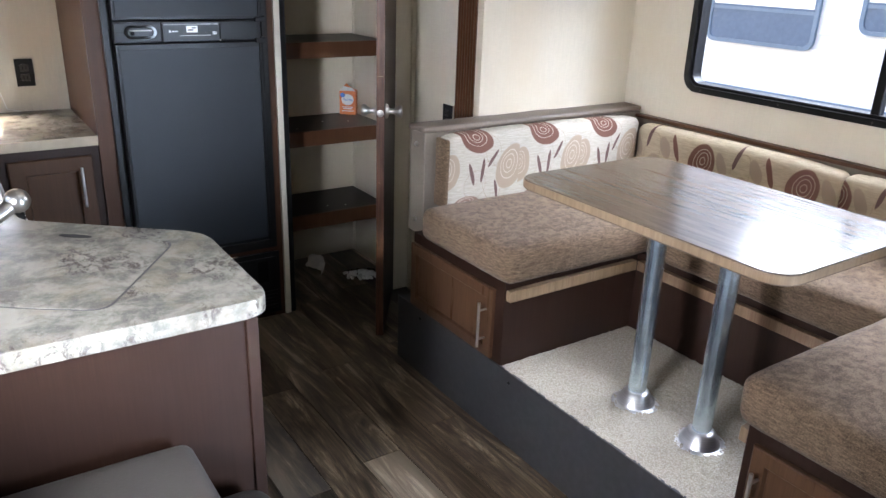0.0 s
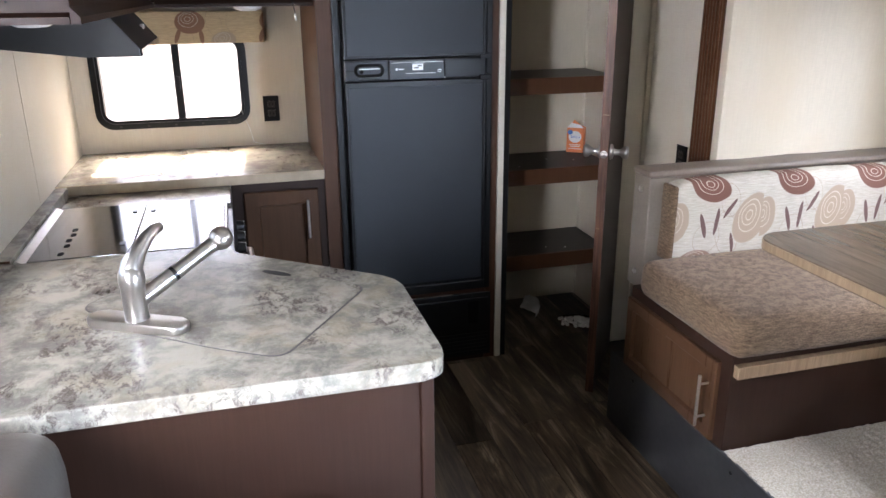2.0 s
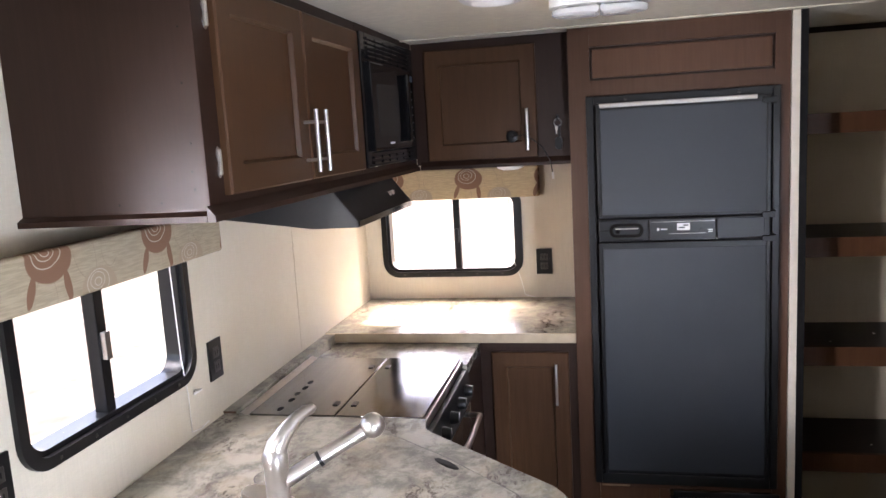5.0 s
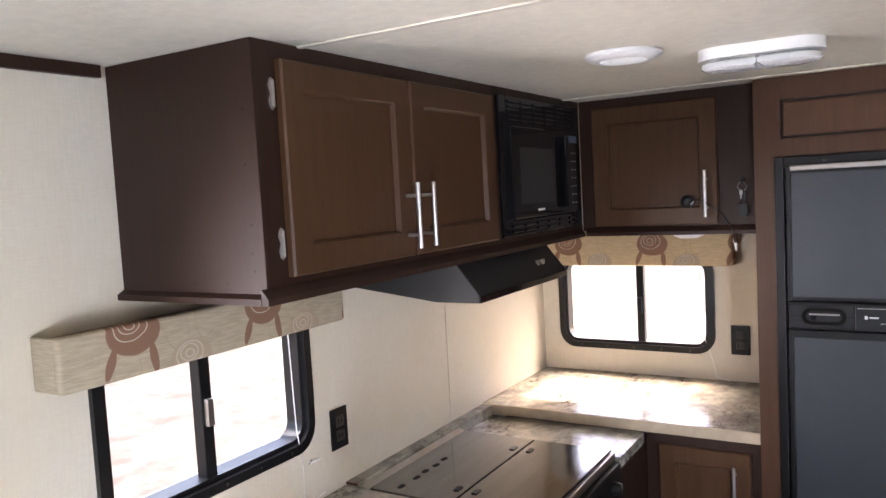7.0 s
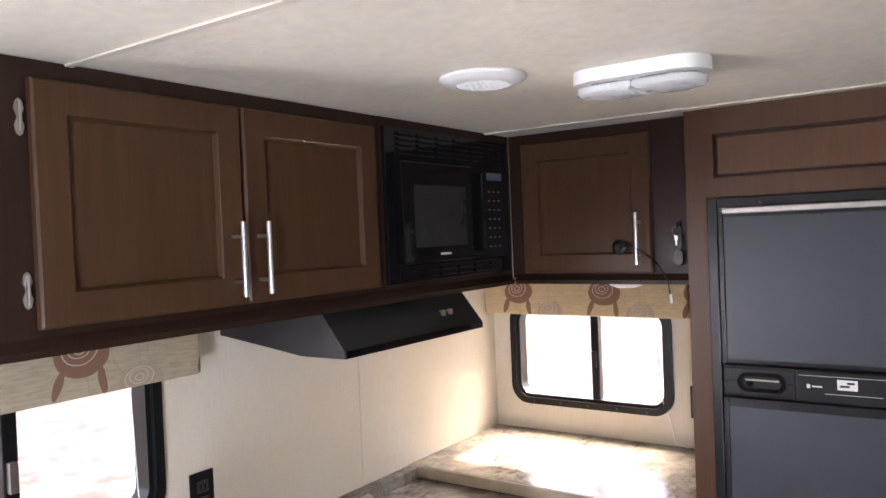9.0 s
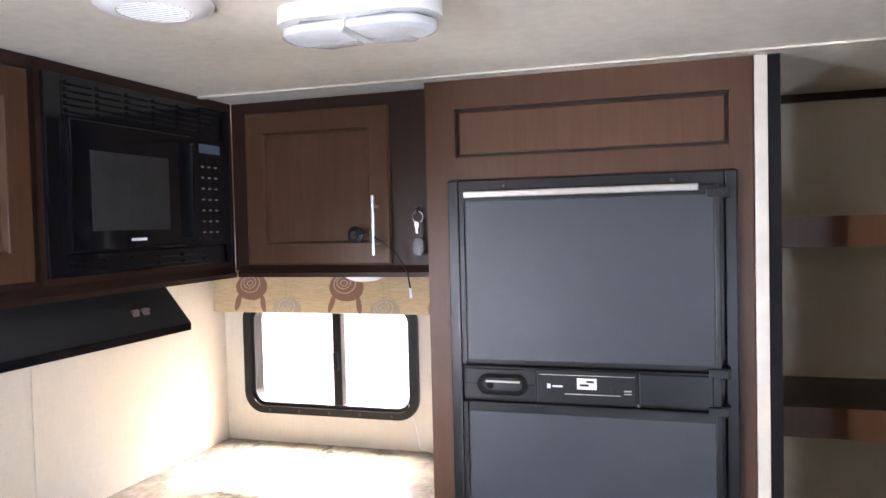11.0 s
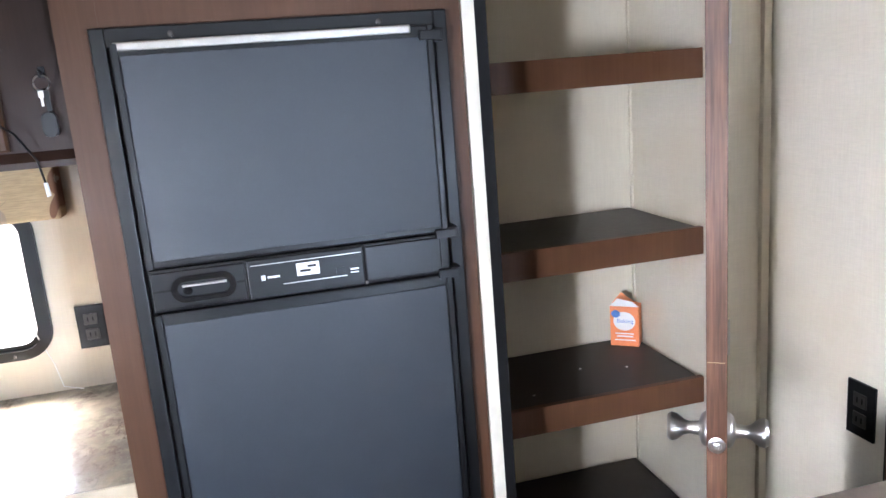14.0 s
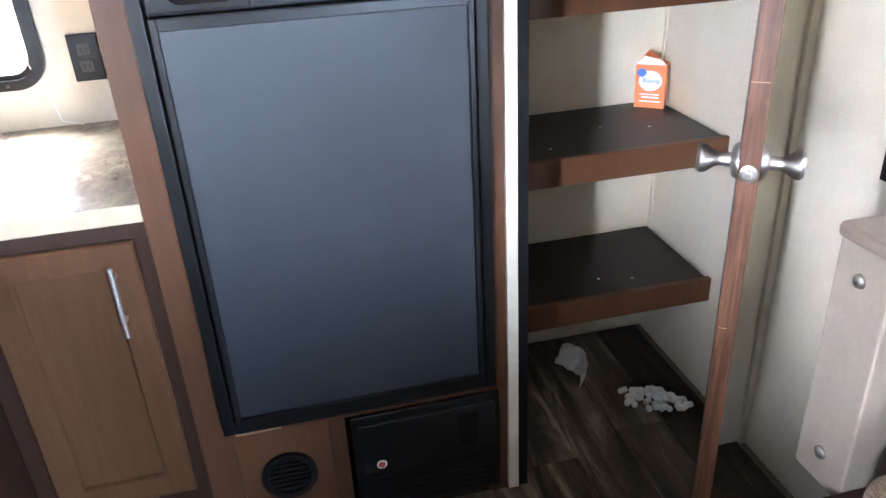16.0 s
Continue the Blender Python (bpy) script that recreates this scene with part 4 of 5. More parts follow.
structure("pantry_return", boxes((1.8475, EAST - 0.001, FY - 0.034, FY + 0.01, FLOOR, CEIL - 0.001), bevel=0.001), M_WALL, "narrow beige wall strip beside the pantry door", "wall")
for z in (0.30, 1.03, 1.76):
    h = part("hinge", boxes((1.836, 1.845, FY - 0.0322, FY - 0.0303, z - 0.044, z + 0.044), bevel=0.0006), M_NICKEL, jamb, "nickel butt hinge")
    part("pin", tube([(1.8375, FY - 0.035, z - 0.044), (1.8375, FY - 0.035, z + 0.044)], 0.0045, 8), M_NICKEL, h, "", True)
structure("trim_2", boxes((EAST - 0.022, EAST - 0.0012, FY - 0.048, FY - 0.0345, FLOOR, CEIL - 0.001), bevel=0.002), M_WALL, "thin beige corner batten", "trim")
structure("trim_3", boxes((1.3035, EAST - 0.001, NORTH - 0.012, NORTH - 0.001, CEIL - 0.024, CEIL - 0.001), (EAST - 0.012, EAST - 0.001, FY + 0.011, NORTH - 0.0125, CEIL - 0.024, CEIL - 0.001)), M_CAB, "dark brown ceiling batten in the pantry", "trim")
structure("trim_4", boxes((EAST - 0.008, EAST - 0.001, NORTH - 0.0225, NORTH - 0.0125, FLOOR, CEIL - 0.025)), M_WALL, "thin corner batten in the pantry", "trim")

structure("trim_5", boxes((EAST - 0.014, EAST - 0.001, 2.870, FY - 0.0485, CEIL - 0.026, CEIL - 0.001)), M_CAB, "dark brown ceiling batten along the wall", "trim")
structure("trim_6", boxes((WEST + 0.001, WEST + 0.014, SOUTH + 0.001, 1.720, CEIL - 0.026, CEIL - 0.001)), M_CAB, "dark brown ceiling batten along the wall", "trim")
structure("wall_seam", boxes((WEST + 0.0003, WEST + 0.0012, 3.026, 3.030, 0.940, 1.57)), M_WALL, "narrow vinyl joint strip between wallboards", "trim")
solo("strike_plate", boxes((1.3032, 1.3046, FY - 0.016, FY + 0.012, 1.0, 1.055), bevel=0.0005), M_NICKEL, "small nickel strike plate on the pantry jamb", "strike plate", (1.303, FY, 1.0))
solo("coat_peg", spin([(0.026, 0.0), (0.026, -0.004), (0.021, -0.010), (0.010, -0.014), (0.001, -0.015)], (EAST - 0.0005, 2.897, 1.972), "x", 24), M_OUTLET, "round dark brown coat peg on the wall", "coat peg", (EAST, 2.897, 1.972), True)
for x, y, a in ((1.80, 3.05, 0.5), (1.86, 2.98, 1.4), (1.78, 2.90, 2.3)):
    solo("paint_chip", prism([(x + 0.014 * math.cos(a + k) * (0.6 + 0.4 * (k % 2)), y + 0.009 * math.sin(a + k)) for k in range(6)], FLOOR + 0.0005, FLOOR + 0.0025, "z"), M_PAPER, "small white paint chip on the floor", "debris", (x, y, FLOOR))
for y in (1.86, 1.02, 2.45):
    solo("riser_screw", spin([(0.007, 0.0), (0.006, -0.003), (0.001, -0.005)], (SLIDE_FRONT - 0.0002, y, SLIDE_Z - 0.035), "x", 12), M_BLACK, "black screw head in the step face", "screw", (SLIDE_FRONT, y, SLIDE_Z - 0.035), True)
for z in (1.705, 1.243, 0.817, 0.385):
    s = thing("pantry_shelf", (1.63, 3.7, z - 0.07), "dark brown pantry shelf with a deep front edge", "shelf", "pantry shelves")
    part("board", boxes((1.3035, EAST - 0.0125, 3.519, NORTH - 0.0135, z - 0.016, z), bevel=0.001), M_SHELF, s)
    part("front_edge", boxes((1.3035, EAST - 0.0015, 3.500, 3.5185, z - 0.074, z + 0.001), bevel=0.0015), M_CABRED, s)

# pantry door, standing half open
HX, HY = 1.808, FY - 0.032
ang = math.atan2(2.818 - HY, 1.503 - HX)
door = thing("door_1", (HX, HY, FLOOR), "dark brown pantry door standing half open, with worn red-brown edge", "door", turned=pose(HX, HY, FLOOR, 0, 0, math.degrees(ang)))
DW = math.hypot(2.818 - HY, 1.503 - HX)
part("leaf", boxes((0.0, DW - 0.0025, 0.0, 0.034, 0.014, 1.997), bevel=0.0008), M_CAB, door)
part("edge_band", boxes((DW - 0.002, DW, 0.0005, 0.0335, 0.014, 1.997), bevel=0.0006), M_EDGE, door, "worn red-brown edge band")
KZ = 1.040
part("latch_plate", spin([(0.0145, 0.0003), (0.0145, 0.0018), (0.010, 0.0030), (0.009, 0.0020), (0.001, 0.0020)], (DW, 0.017, KZ), "x", 22), M_NICKEL, door, "", True)
part("latch_bolt", boxes((DW + 0.0021, DW + 0.009, 0.012, 0.022, KZ - 0.007, KZ + 0.007), bevel=0.003), M_NICKEL, door)
part("scratch", boxes((DW + 0.0001, DW + 0.0004, 0.002, 0.030, 1.190, 1.1915), (DW + 0.0001, DW + 0.0004, 0.004, 0.018, 0.742, 0.7432)), M_PLY, door, "pale scratch across the edge")
for side, y0 in ((-1, 0.0), (1, 0.034)):
    prof = [(0.031, 0.0), (0.031, 0.004), (0.026, 0.010), (0.013, 0.014), (0.011, 0.030), (0.014, 0.040), (0.024, 0.052), (0.026, 0.062), (0.022, 0.068), (0.001, 0.069)]
    part("knob", spin([(r, side * h) for r, h in prof], (DW - 0.062, y0, KZ), "y", 24), M_NICKEL, door, "brushed nickel door knob", True)
for z in (0.30, 1.05, 1.76):
    part("hinge", boxes((-0.006, 0.004, 0.030, 0.040, z - 0.045, z + 0.045), bevel=0.003), M_NICKEL, door)

# ---- galley counters ----
CT = 0.926
sinkcab = thing("sink_cabinet", (0.0, 2.0, FLOOR), "espresso base cabinet of the kitchen peninsula", "cabinet")
base = [(WEST + 0.001, 1.575), (0.497, 1.575), (0.497, 1.995), (0.125, 2.330), (0.095, 2.405), (WEST + 0.001, 2.405)]
part("carcass", prism(base, FLOOR, CT - 0.043, "z"), M_CAB, sinkcab)
part("end_panel", boxes((WEST + 0.001, 0.503, 1.563, 1.5745, FLOOR, CT - 0.043), bevel=0.001), M_CAB, sinkcab)
part("corner_strip", boxes((0.481, 0.5085, 1.556, 1.5625, FLOOR, CT - 0.043), bevel=0.002), M_CAB, sinkcab)
outline = [(WEST + 0.001, 1.535), (0.535, 1.535), (0.535, 2.010), (0.135, 2.335), (0.118, 2.412), (WEST + 0.001, 2.412)]
top = thing("countertop", (0.0, 2.0, CT - 0.04), "cream and grey stone-print laminate peninsula worktop", "countertop")
part("slab", prism(soften(outline, [0, 0.055, 0.05, 0.03, 0.01, 0]), CT - 0.042, CT, "z", 0.006, 3), M_COUNTER, top)
lid = [(-0.228, 2.030), (0.030, 2.312), (0.215, 2.178), (0.448, 1.972), (0.215, 1.630), (0.085, 1.712), (-0.09, 1.850)]
part("sink_rim", prism(soften(lid, 0.045, 6), CT - 0.001, CT + 0.0008, "z"), plain("sink_seam", (0.040, 0.036, 0.032), 0.6), top)
cx, cy = sum(p[0] for p in lid) / 7, sum(p[1] for p in lid) / 7
inner = [(cx + (p[0] - cx) * 0.986, cy + (p[1] - cy) * 0.985) for p in lid]
cover = solo("sink_cover", prism(soften(inner, 0.044, 6), CT + 0.0010, CT + 0.0020, "z", 0.0004), M_COUNTER, "stone-print laminate cover laid over the sink", "sink cover", (0.1, 2.0, CT))
solo("sink_finger_slot", prism([(0.235 + 0.045 * math.cos(a) * 0.77 + 0.012 * math.sin(a) * 0.64, 2.128 - 0.045 * math.cos(a) * 0.64 + 0.012 * math.sin(a) * 0.77) for a in [i * math.pi / 8 for i in range(16)]], CT + 0.0022, CT + 0.0027, "z"), M_STRIP, "dark finger slot at the edge of the sink cover", "sink cover", (0.2, 2.145, CT))

# tap
fx, fy = -0.081, 1.874
tap = thing("kitchen_faucet", (fx, fy, CT), "brushed nickel single-lever pull-out kitchen faucet", "faucet")
adir = Vector((0.205, -0.115, 0)).normalized()
side = Vector((-adir.y, adir.x, 0))


def deck(half, wide, r):
    pts = rounded(2 * half, 2 * wide, r, 8)
    return [(fx + p[0] * adir.x + p[1] * side.x, fy + p[0] * adir.y + p[1] * side.y) for p in pts]


part("base_plate", prism(deck(0.122, 0.029, 0.028), CT, CT + 0.022, "z", 0.007, 3), M_NICKEL, tap, "", True)
part("body", spin([(0.0265, 0.018), (0.0255, 0.03), (0.0255, 0.098), (0.0265, 0.100), (0.0265, 0.104), (0.0280, 0.112), (0.0270, 0.128), (0.020, 0.143), (0.009, 0.149), (0.001, 0.150)], (fx, fy, CT), "z", 28), M_NICKEL, tap, "", True)
part("lever", tube([(fx - 0.002, fy, CT + 0.118), (fx + 0.004, fy + 0.006, CT + 0.146), (fx + 0.018, fy + 0.022, CT + 0.170), (fx + 0.036, fy + 0.042, CT + 0.192), (fx + 0.052, fy + 0.060, CT + 0.204), (fx + 0.064, fy + 0.074, CT + 0.206), (fx + 0.068, fy + 0.079, CT + 0.205)], [0.0255, 0.0235, 0.0185, 0.0150, 0.0130, 0.0105, 0.004], 18), M_NICKEL, tap, "", True)
ball = Vector((0.109, 1.973, 1.085))
root = Vector((fx, fy, CT + 0.058))
dv = (ball - root)
spout = part("spout", tube([root + dv * k for k in (0.05, 0.30, 0.42)], [0.0185, 0.0175, 0.017], 18), M_NICKEL, tap, "", True)
part("collar", tube([root + dv * k for k in (0.421, 0.455)], 0.0182, 18), M_BLACK, spout, "black rubber collar", True)
part("spray_head", tube([root + dv * k for k in (0.456, 0.80, 0.90)], [0.0165, 0.0165, 0.018], 18), M_NICKEL, spout, "", True)
part("spray_ball", spin([(0.001, -0.028)] + [(0.028 * math.cos(a), 0.028 * math.sin(a)) for a in [radians(k) for k in range(-75, 90, 15)]] + [(0.001, 0.028)], ball, "z", 22), M_NICKEL, spout, "", True)

# cooker
SX = 0.118
stove = thing("gas_range", (-0.17, 2.7, FLOOR), "black drop-in gas range with folded mirror-black cover", "stove")
part("body", boxes((-0.46, SX - 0.03, 2.415, 2.995, FLOOR, 0.885), bevel=0.002), M_BLACK, stove)
cov = part("cooktop_cover", boxes((-0.425, -0.158, 2.425, 2.985, 0.915, 0.924), bevel=0.003), M_COOK, stove, "mirror-black folding cooktop cover")
part("cover_leaf", boxes((-0.154, SX - 0.012, 2.425, 2.985, 0.915, 0.924), bevel=0.003), M_COOK, stove, "mirror-black folding cooktop cover")
part("cooktop_rim", boxes((-0.455, SX - 0.004, 2.416, 2.994, 0.886, 0.914), bevel=0.004), M_NICKEL, stove)
part("rear_vent", prism([(-0.455, 0.9145), (-0.455, 0.926), (-0.448, 0.928), (-0.428, 0.919), (-0.428, 0.9145)], 2.42, 2.99, "y"), M_NICKEL, stove)
for i in range(5):
    part("vent_hole", prism(rounded(0.016, 0.030, 0.0078, 5, -0.345 + 0.004 * (i % 2), 2.49 + 0.055 * i if i else 2.47), 0.9242, 0.9247, "z"), M_STRIP, stove)
for y in (2.52, 2.88):
    for x in (-0.185, -0.127):
        part("fold_hinge", boxes((x - 0.008, x + 0.008, y - 0.016, y + 0.016, 0.9242, 0.927), bevel=0.001), M_BLACK, stove)
part("control_panel", prism([(SX - 0.03, 0.780), (SX + 0.028, 0.786), (SX + 0.012, 0.882), (SX - 0.03, 0.885)], 2.42, 2.99, "y", 0.003), M_BLACK, stove)
for i in range(4):
    y = 2.52 + 0.125 * i
    k = part("knob", spin([(0.021, 0.0), (0.020, 0.012), (0.016, 0.026), (0.001, 0.027)], (SX + 0.021, y, 0.838), "x", 20), M_BLACK, stove, "", True)
    part("pointer", boxes((SX + 0.046, SX + 0.0485, y - 0.002, y + 0.002, 0.838, 0.856)), M_WHITE, k)
part("oven_door", boxes((SX - 0.029, SX + 0.020, 2.425, 2.985, 0.42, 0.772), bevel=0.006), M_BLACKGLOSS, stove)
part("oven_handle", join(tube([(SX + 0.020, 2.47, 0.735), (SX + 0.062, 2.49, 0.740), (SX + 0.068, 2.70, 0.742), (SX + 0.062, 2.92, 0.740), (SX + 0.020, 2.94, 0.735)], 0.010, 12)), M_NICKEL, stove, "pale oven door handle", True)
part("drawer", boxes((SX - 0.029, SX + 0.016, 2.425, 2.985, FLOOR + 0.02, 0.41), bevel=0.005), M_BLACK, stove)

strip = solo("counter_strip", boxes((WEST + 0.001, -0.461, 2.418, 3.266, 0.888, 0.934), bevel=0.002), M_COUNTER, "narrow stone-print laminate strip between range and wall", "countertop", (WEST, 2.4, 0.888))
part("raw_end", boxes((WEST + 0.002, -0.462, 2.4155, 2.4178, 0.927, 0.9335)), M_DINDOOR, strip, "bare brown board end")
solo("counter_strip", boxes((-0.460, SX + 0.010, 3.0, 3.266, 0.858, 0.897), bevel=0.004), M_COUNTER, "stone-print laminate strip behind the range", "countertop", (-0.2, 3.0, 0.862))
rear = thing("rear_countertop", (0, 3.27, 0.8985), "stone-print laminate worktop under the rear window", "countertop")
part("slab", boxes((WEST + 0.001, 0.5025, 3.2725, NORTH - 0.001, 0.8985, 0.937)), M_COUNTER, rear)
part("front_edge", boxes((WEST + 0.001, 0.5025, 3.266, 3.2724, 0.8985, 0.937), bevel=0.003), M_TANEDGE, rear, "tan laminate edge strip")
lower = thing("base_cabinet", (0.32, 3.6, FLOOR), "espresso base cabinet with one framed door beside the range", "cabinet")
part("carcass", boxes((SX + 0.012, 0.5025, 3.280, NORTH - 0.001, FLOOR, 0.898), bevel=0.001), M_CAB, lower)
d = shaker(lower, "y", 3.280, -1, 0.175, 0.472, 0.20, 0.862, M_CABDOOR, M_CABDOOR)
bar_handle(d, 3.262, "y", -1, 0.425, 0.665, 0.825)
solo("base_cabinet", boxes((-0.46, SX + 0.008, 2.998, NORTH - 0.001, FLOOR, 0.857)), M_CAB, "plain espresso corner base cabinet", "cabinet", (-0.2, 3.2, FLOOR))

# sockets


def socket(axis, face, out, u, z, mat=M_BLACK):
    ob = thing("wall_socket", (face, u, z) if axis == "x" else (u, face, z), "black double wall socket with cover plate", "socket", "wall sockets")

    def slab(a, b, c, d, d0, d1):
        d0, d1 = sorted((face + out * d0, face + out * d1))
        return (d0, d1, a, b, c, d) if axis == "x" else (a, b, d0, d1, c, d)
    part("plate", boxes(slab(u - 0.036, u + 0.036, z - 0.059, z + 0.059, 0.0005, 0.007), bevel=0.002), mat, ob)
    for dz in (-0.021, 0.021):
        o = part("outlet", boxes(slab(u - 0.017, u + 0.017, z + dz - 0.015, z + dz + 0.015, 0.007, 0.0095), bevel=0.002), M_OUTLET, ob)
        part("slot", boxes(slab(u - 0.008, u - 0.005, z + dz - 0.006, z + dz + 0.006, 0.0096, 0.0100), slab(u + 0.005, u + 0.008, z + dz - 0.006, z + dz + 0.006, 0.0096, 0.0100)), M_STRIP, o)
    return ob


socket("y", NORTH, -1, 0.342, 1.106)
socket("x", WEST, 1, 2.398, 1.100)
socket("x", EAST, -1, 2.945, 0.953)
socket("x", WEST, 1, 1.578, 1.105)

# ---- ceiling fittings ----
VX, VY, VR = 0.350, 2.470, 0.087
vn = thing("ceiling_vent", (VX, VY, CEIL), "round white ceiling air vent with fine louvres", "vent")
part("rim", spin([(VR, 0.0), (VR, -0.006), (VR - 0.006, -0.011), (VR - 0.018, -0.016), (VR - 0.032, -0.0175), (VR - 0.034, -0.0150)], (VX, VY, CEIL - 0.0005), "z", 40), M_WHITE, vn, "", True)
part("backing", spin([(VR - 0.033, 0.0), (VR - 0.033, -0.001)], (VX, VY, CEIL - 0.0135), "z", 32), M_ZINC, vn)
for i in range(11):
    y = VY + (i - 5) * 0.0095
    wdt = math.sqrt((VR - 0.0345) ** 2 - (y - VY) ** 2)
    part("slat", boxes((VX - wdt, VX + wdt, y - 0.0030, y + 0.0030, CEIL - 0.0180, CEIL - 0.0150), bevel=0.001), M_WHITE, vn)
lx, ly, LW, LH = 0.620, 2.612, 0.270, 0.120
lt = thing("ceiling_light", (lx, ly, CEIL), "oval white twin ceiling light with clear rounded lenses, unlit", "light")
part("housing", prism(rounded(LW, LH, LH / 2 - 0.001, 12, lx, ly), CEIL - 0.026, CEIL - 0.0005, "z", 0.006, 3), M_WHITE, lt, "", True)


def half_oval(sx, w, h, gap):
    pts = [(lx + sx * gap, ly - h / 2)]
    for k in range(13):
        a = radians(-90 + 15 * k)
        pts.append((lx + sx * (w / 2 - h / 2 + h / 2 * math.cos(a)), ly + h / 2 * math.sin(a)))
    pts.append((lx + sx * gap, ly + h / 2))
    return pts


for sx, mat in ((-1, M_WHITE), (1, M_ZINC)):
    part("reflector", prism(half_oval(sx, LW - 0.045, LH - 0.045, 0.004), CEIL - 0.0285, CEIL - 0.0265, "z"), mat, lt)
    lens = part("lens", prism(half_oval(sx, LW - 0.014, LH - 0.014, 0.0008), CEIL - 0.050, CEIL - 0.0290, "z", 0.016, 5), M_LENS, lt, "clear rounded lens", True)

# ---- dinette ----
bench = thing("dinette_bench", (1.9, 2.2, SLIDE_Z), "espresso dinette bench base with a small framed door", "bench", "dinette benches")
part("base", boxes((SLIDE_FRONT + 0.006, SLIDE_X - 0.002, 1.922, 2.518, SLIDE_Z - 0.003, 0.602), bevel=0.002), M_CAB, bench)
d = shaker(bench, "x", SLIDE_FRONT + 0.0055, -1, 1.968, 2.512, 0.292, 0.562, M_DINDOOR, M_DINDOOR, 0.045)
bar_handle(d, SLIDE_FRONT - 0.0125, "x", -1, 1.998, 0.335, 0.508)
part("ledge", boxes((SLIDE_FRONT + 0.012, 2.14, 1.897, 1.9215, 0.535, 0.575), bevel=0.002), M_PLY, bench, "bare pine ledge rail")
bench2 = thing("dinette_bench", (1.9, 0.6, SLIDE_Z), "espresso dinette bench base with a small framed door", "bench", "dinette benches")
part("base", boxes((SLIDE_FRONT + 0.006, SLIDE_X - 0.002, 0.31, 0.955, SLIDE_Z - 0.003, 0.602), bevel=0.002), M_CAB, bench2)
d = shaker(bench2, "x", SLIDE_FRONT + 0.0055, -1, 0.37, 0.925, 0.288, 0.560, M_DINDOOR, M_DINDOOR, 0.045)
bar_handle(d, SLIDE_FRONT - 0.0125, "x", -1, 0.895, 0.335, 0.508)
part("ledge", boxes((SLIDE_FRONT + 0.012, 2.14, 0.9555, 0.980, 0.535, 0.575), bevel=0.002), M_PLY, bench2, "bare pine ledge rail")
bench3 = thing("dinette_bench", (2.45, 1.43, SLIDE_Z), "espresso bench base along the dinette window", "bench", "dinette benches")
part("base", boxes((2.165, SLIDE_X - 0.002, 0.957, 1.920, SLIDE_Z - 0.003, 0.602), bevel=0.002), M_CAB, bench3)
part("ledge", boxes((2.1405, 2.1645, 0.982, 1.895, 0.535, 0.575), bevel=0.002), M_PLYY, bench3, "bare pine ledge rail")

solo("seat_cushion", cushion(1.492, 2.745, 1.880, 2.445, 0.604, 0.730, 0.035, 0.010), M_SEAT, "taupe-brown chenille seat cushion on the bench", "cushion", (1.9, 2.1, 0.604), True)
solo("seat_cushion", cushion(1.485, 2.745, 0.385, 0.985, 0.604, 0.730, 0.035, 0.010), M_SEAT, "taupe-brown chenille seat cushion on the bench", "cushion", (1.9, 0.7, 0.604), True)
solo("seat_cushion", cushion(2.135, 2.66, 0.990, 1.876, 0.604, 0.730, 0.035, 0.010), M_SEAT, "taupe-brown chenille seat cushion under the window", "cushion", (2.4, 1.4, 0.604), True)

back = thing("bench_back", (2.1, 2.56, 0.55), "grey-taupe vinyl-covered back panel of the dinette bench", "bench back")
part("panel", boxes((1.553, SLIDE_X - 0.002, 2.520, SLIDE_N - 0.002, 0.575, 0.999), bevel=0.006, seg=3), M_VINYL, back)
part("cap", cushion(1.545, SLIDE_X - 0.003, 2.512, SLIDE_N - 0.001, 0.9995, 1.022, 0.009, 0.003, 10), plain("brown_taupe_vinyl", (0.155, 0.118, 0.092), 0.45, vary=0.1, scale=90, bump=0.15), back, "brown-taupe padded cap", True)
for z in (0.948, 0.635):
    part("bolt", spin([(0.011, 0.0), (0.0105, -0.004), (0.006, -0.0075), (0.001, -0.008)], (1.5525, 2.575, z), "x", 18), M_NICKEL, back, "", True)
back2 = thing("bench_back", (2.74, 1.4, 0.6), "brown-capped back panel under the dinette window", "bench back")
part("panel", boxes((2.728, SLIDE_X - 0.0025, 0.40, 2.513, 0.604, 0.975), bevel=0.004), M_VINYL, back2)
part("cap", boxes((2.715, SLIDE_X - 0.0025, 0.40, 2.512, 0.9755, 0.990), bevel=0.004), M_CABRED, back2)
ob = solo("back_cushion", cushion(1.612, 2.655, 2.425, 2.518, 0.705, 0.990, 0.028, 0.012), M_PRINT_X, "cream back cushion printed with brown ringed ovals and leaves", "cushion", (1.60, 2.5, 0.690), True)
part("side_band", cushion(1.600, 1.6135, 2.432, 2.512, 0.712, 0.982, 0.006, 0.002, 6), M_SEAT, ob, "taupe-brown chenille boxing on the cushion end", True)
for y0, y1 in ((1.46, 2.42), (0.42, 1.45)):
    solo("back_cushion", cushion(2.645, 2.726, y0, y1, 0.700, 0.965, 0.028, 0.010), M_PRINT_Y, "cream back cushion printed with brown ringed ovals and leaves", "cushion", (2.7, y0, 0.700), True)

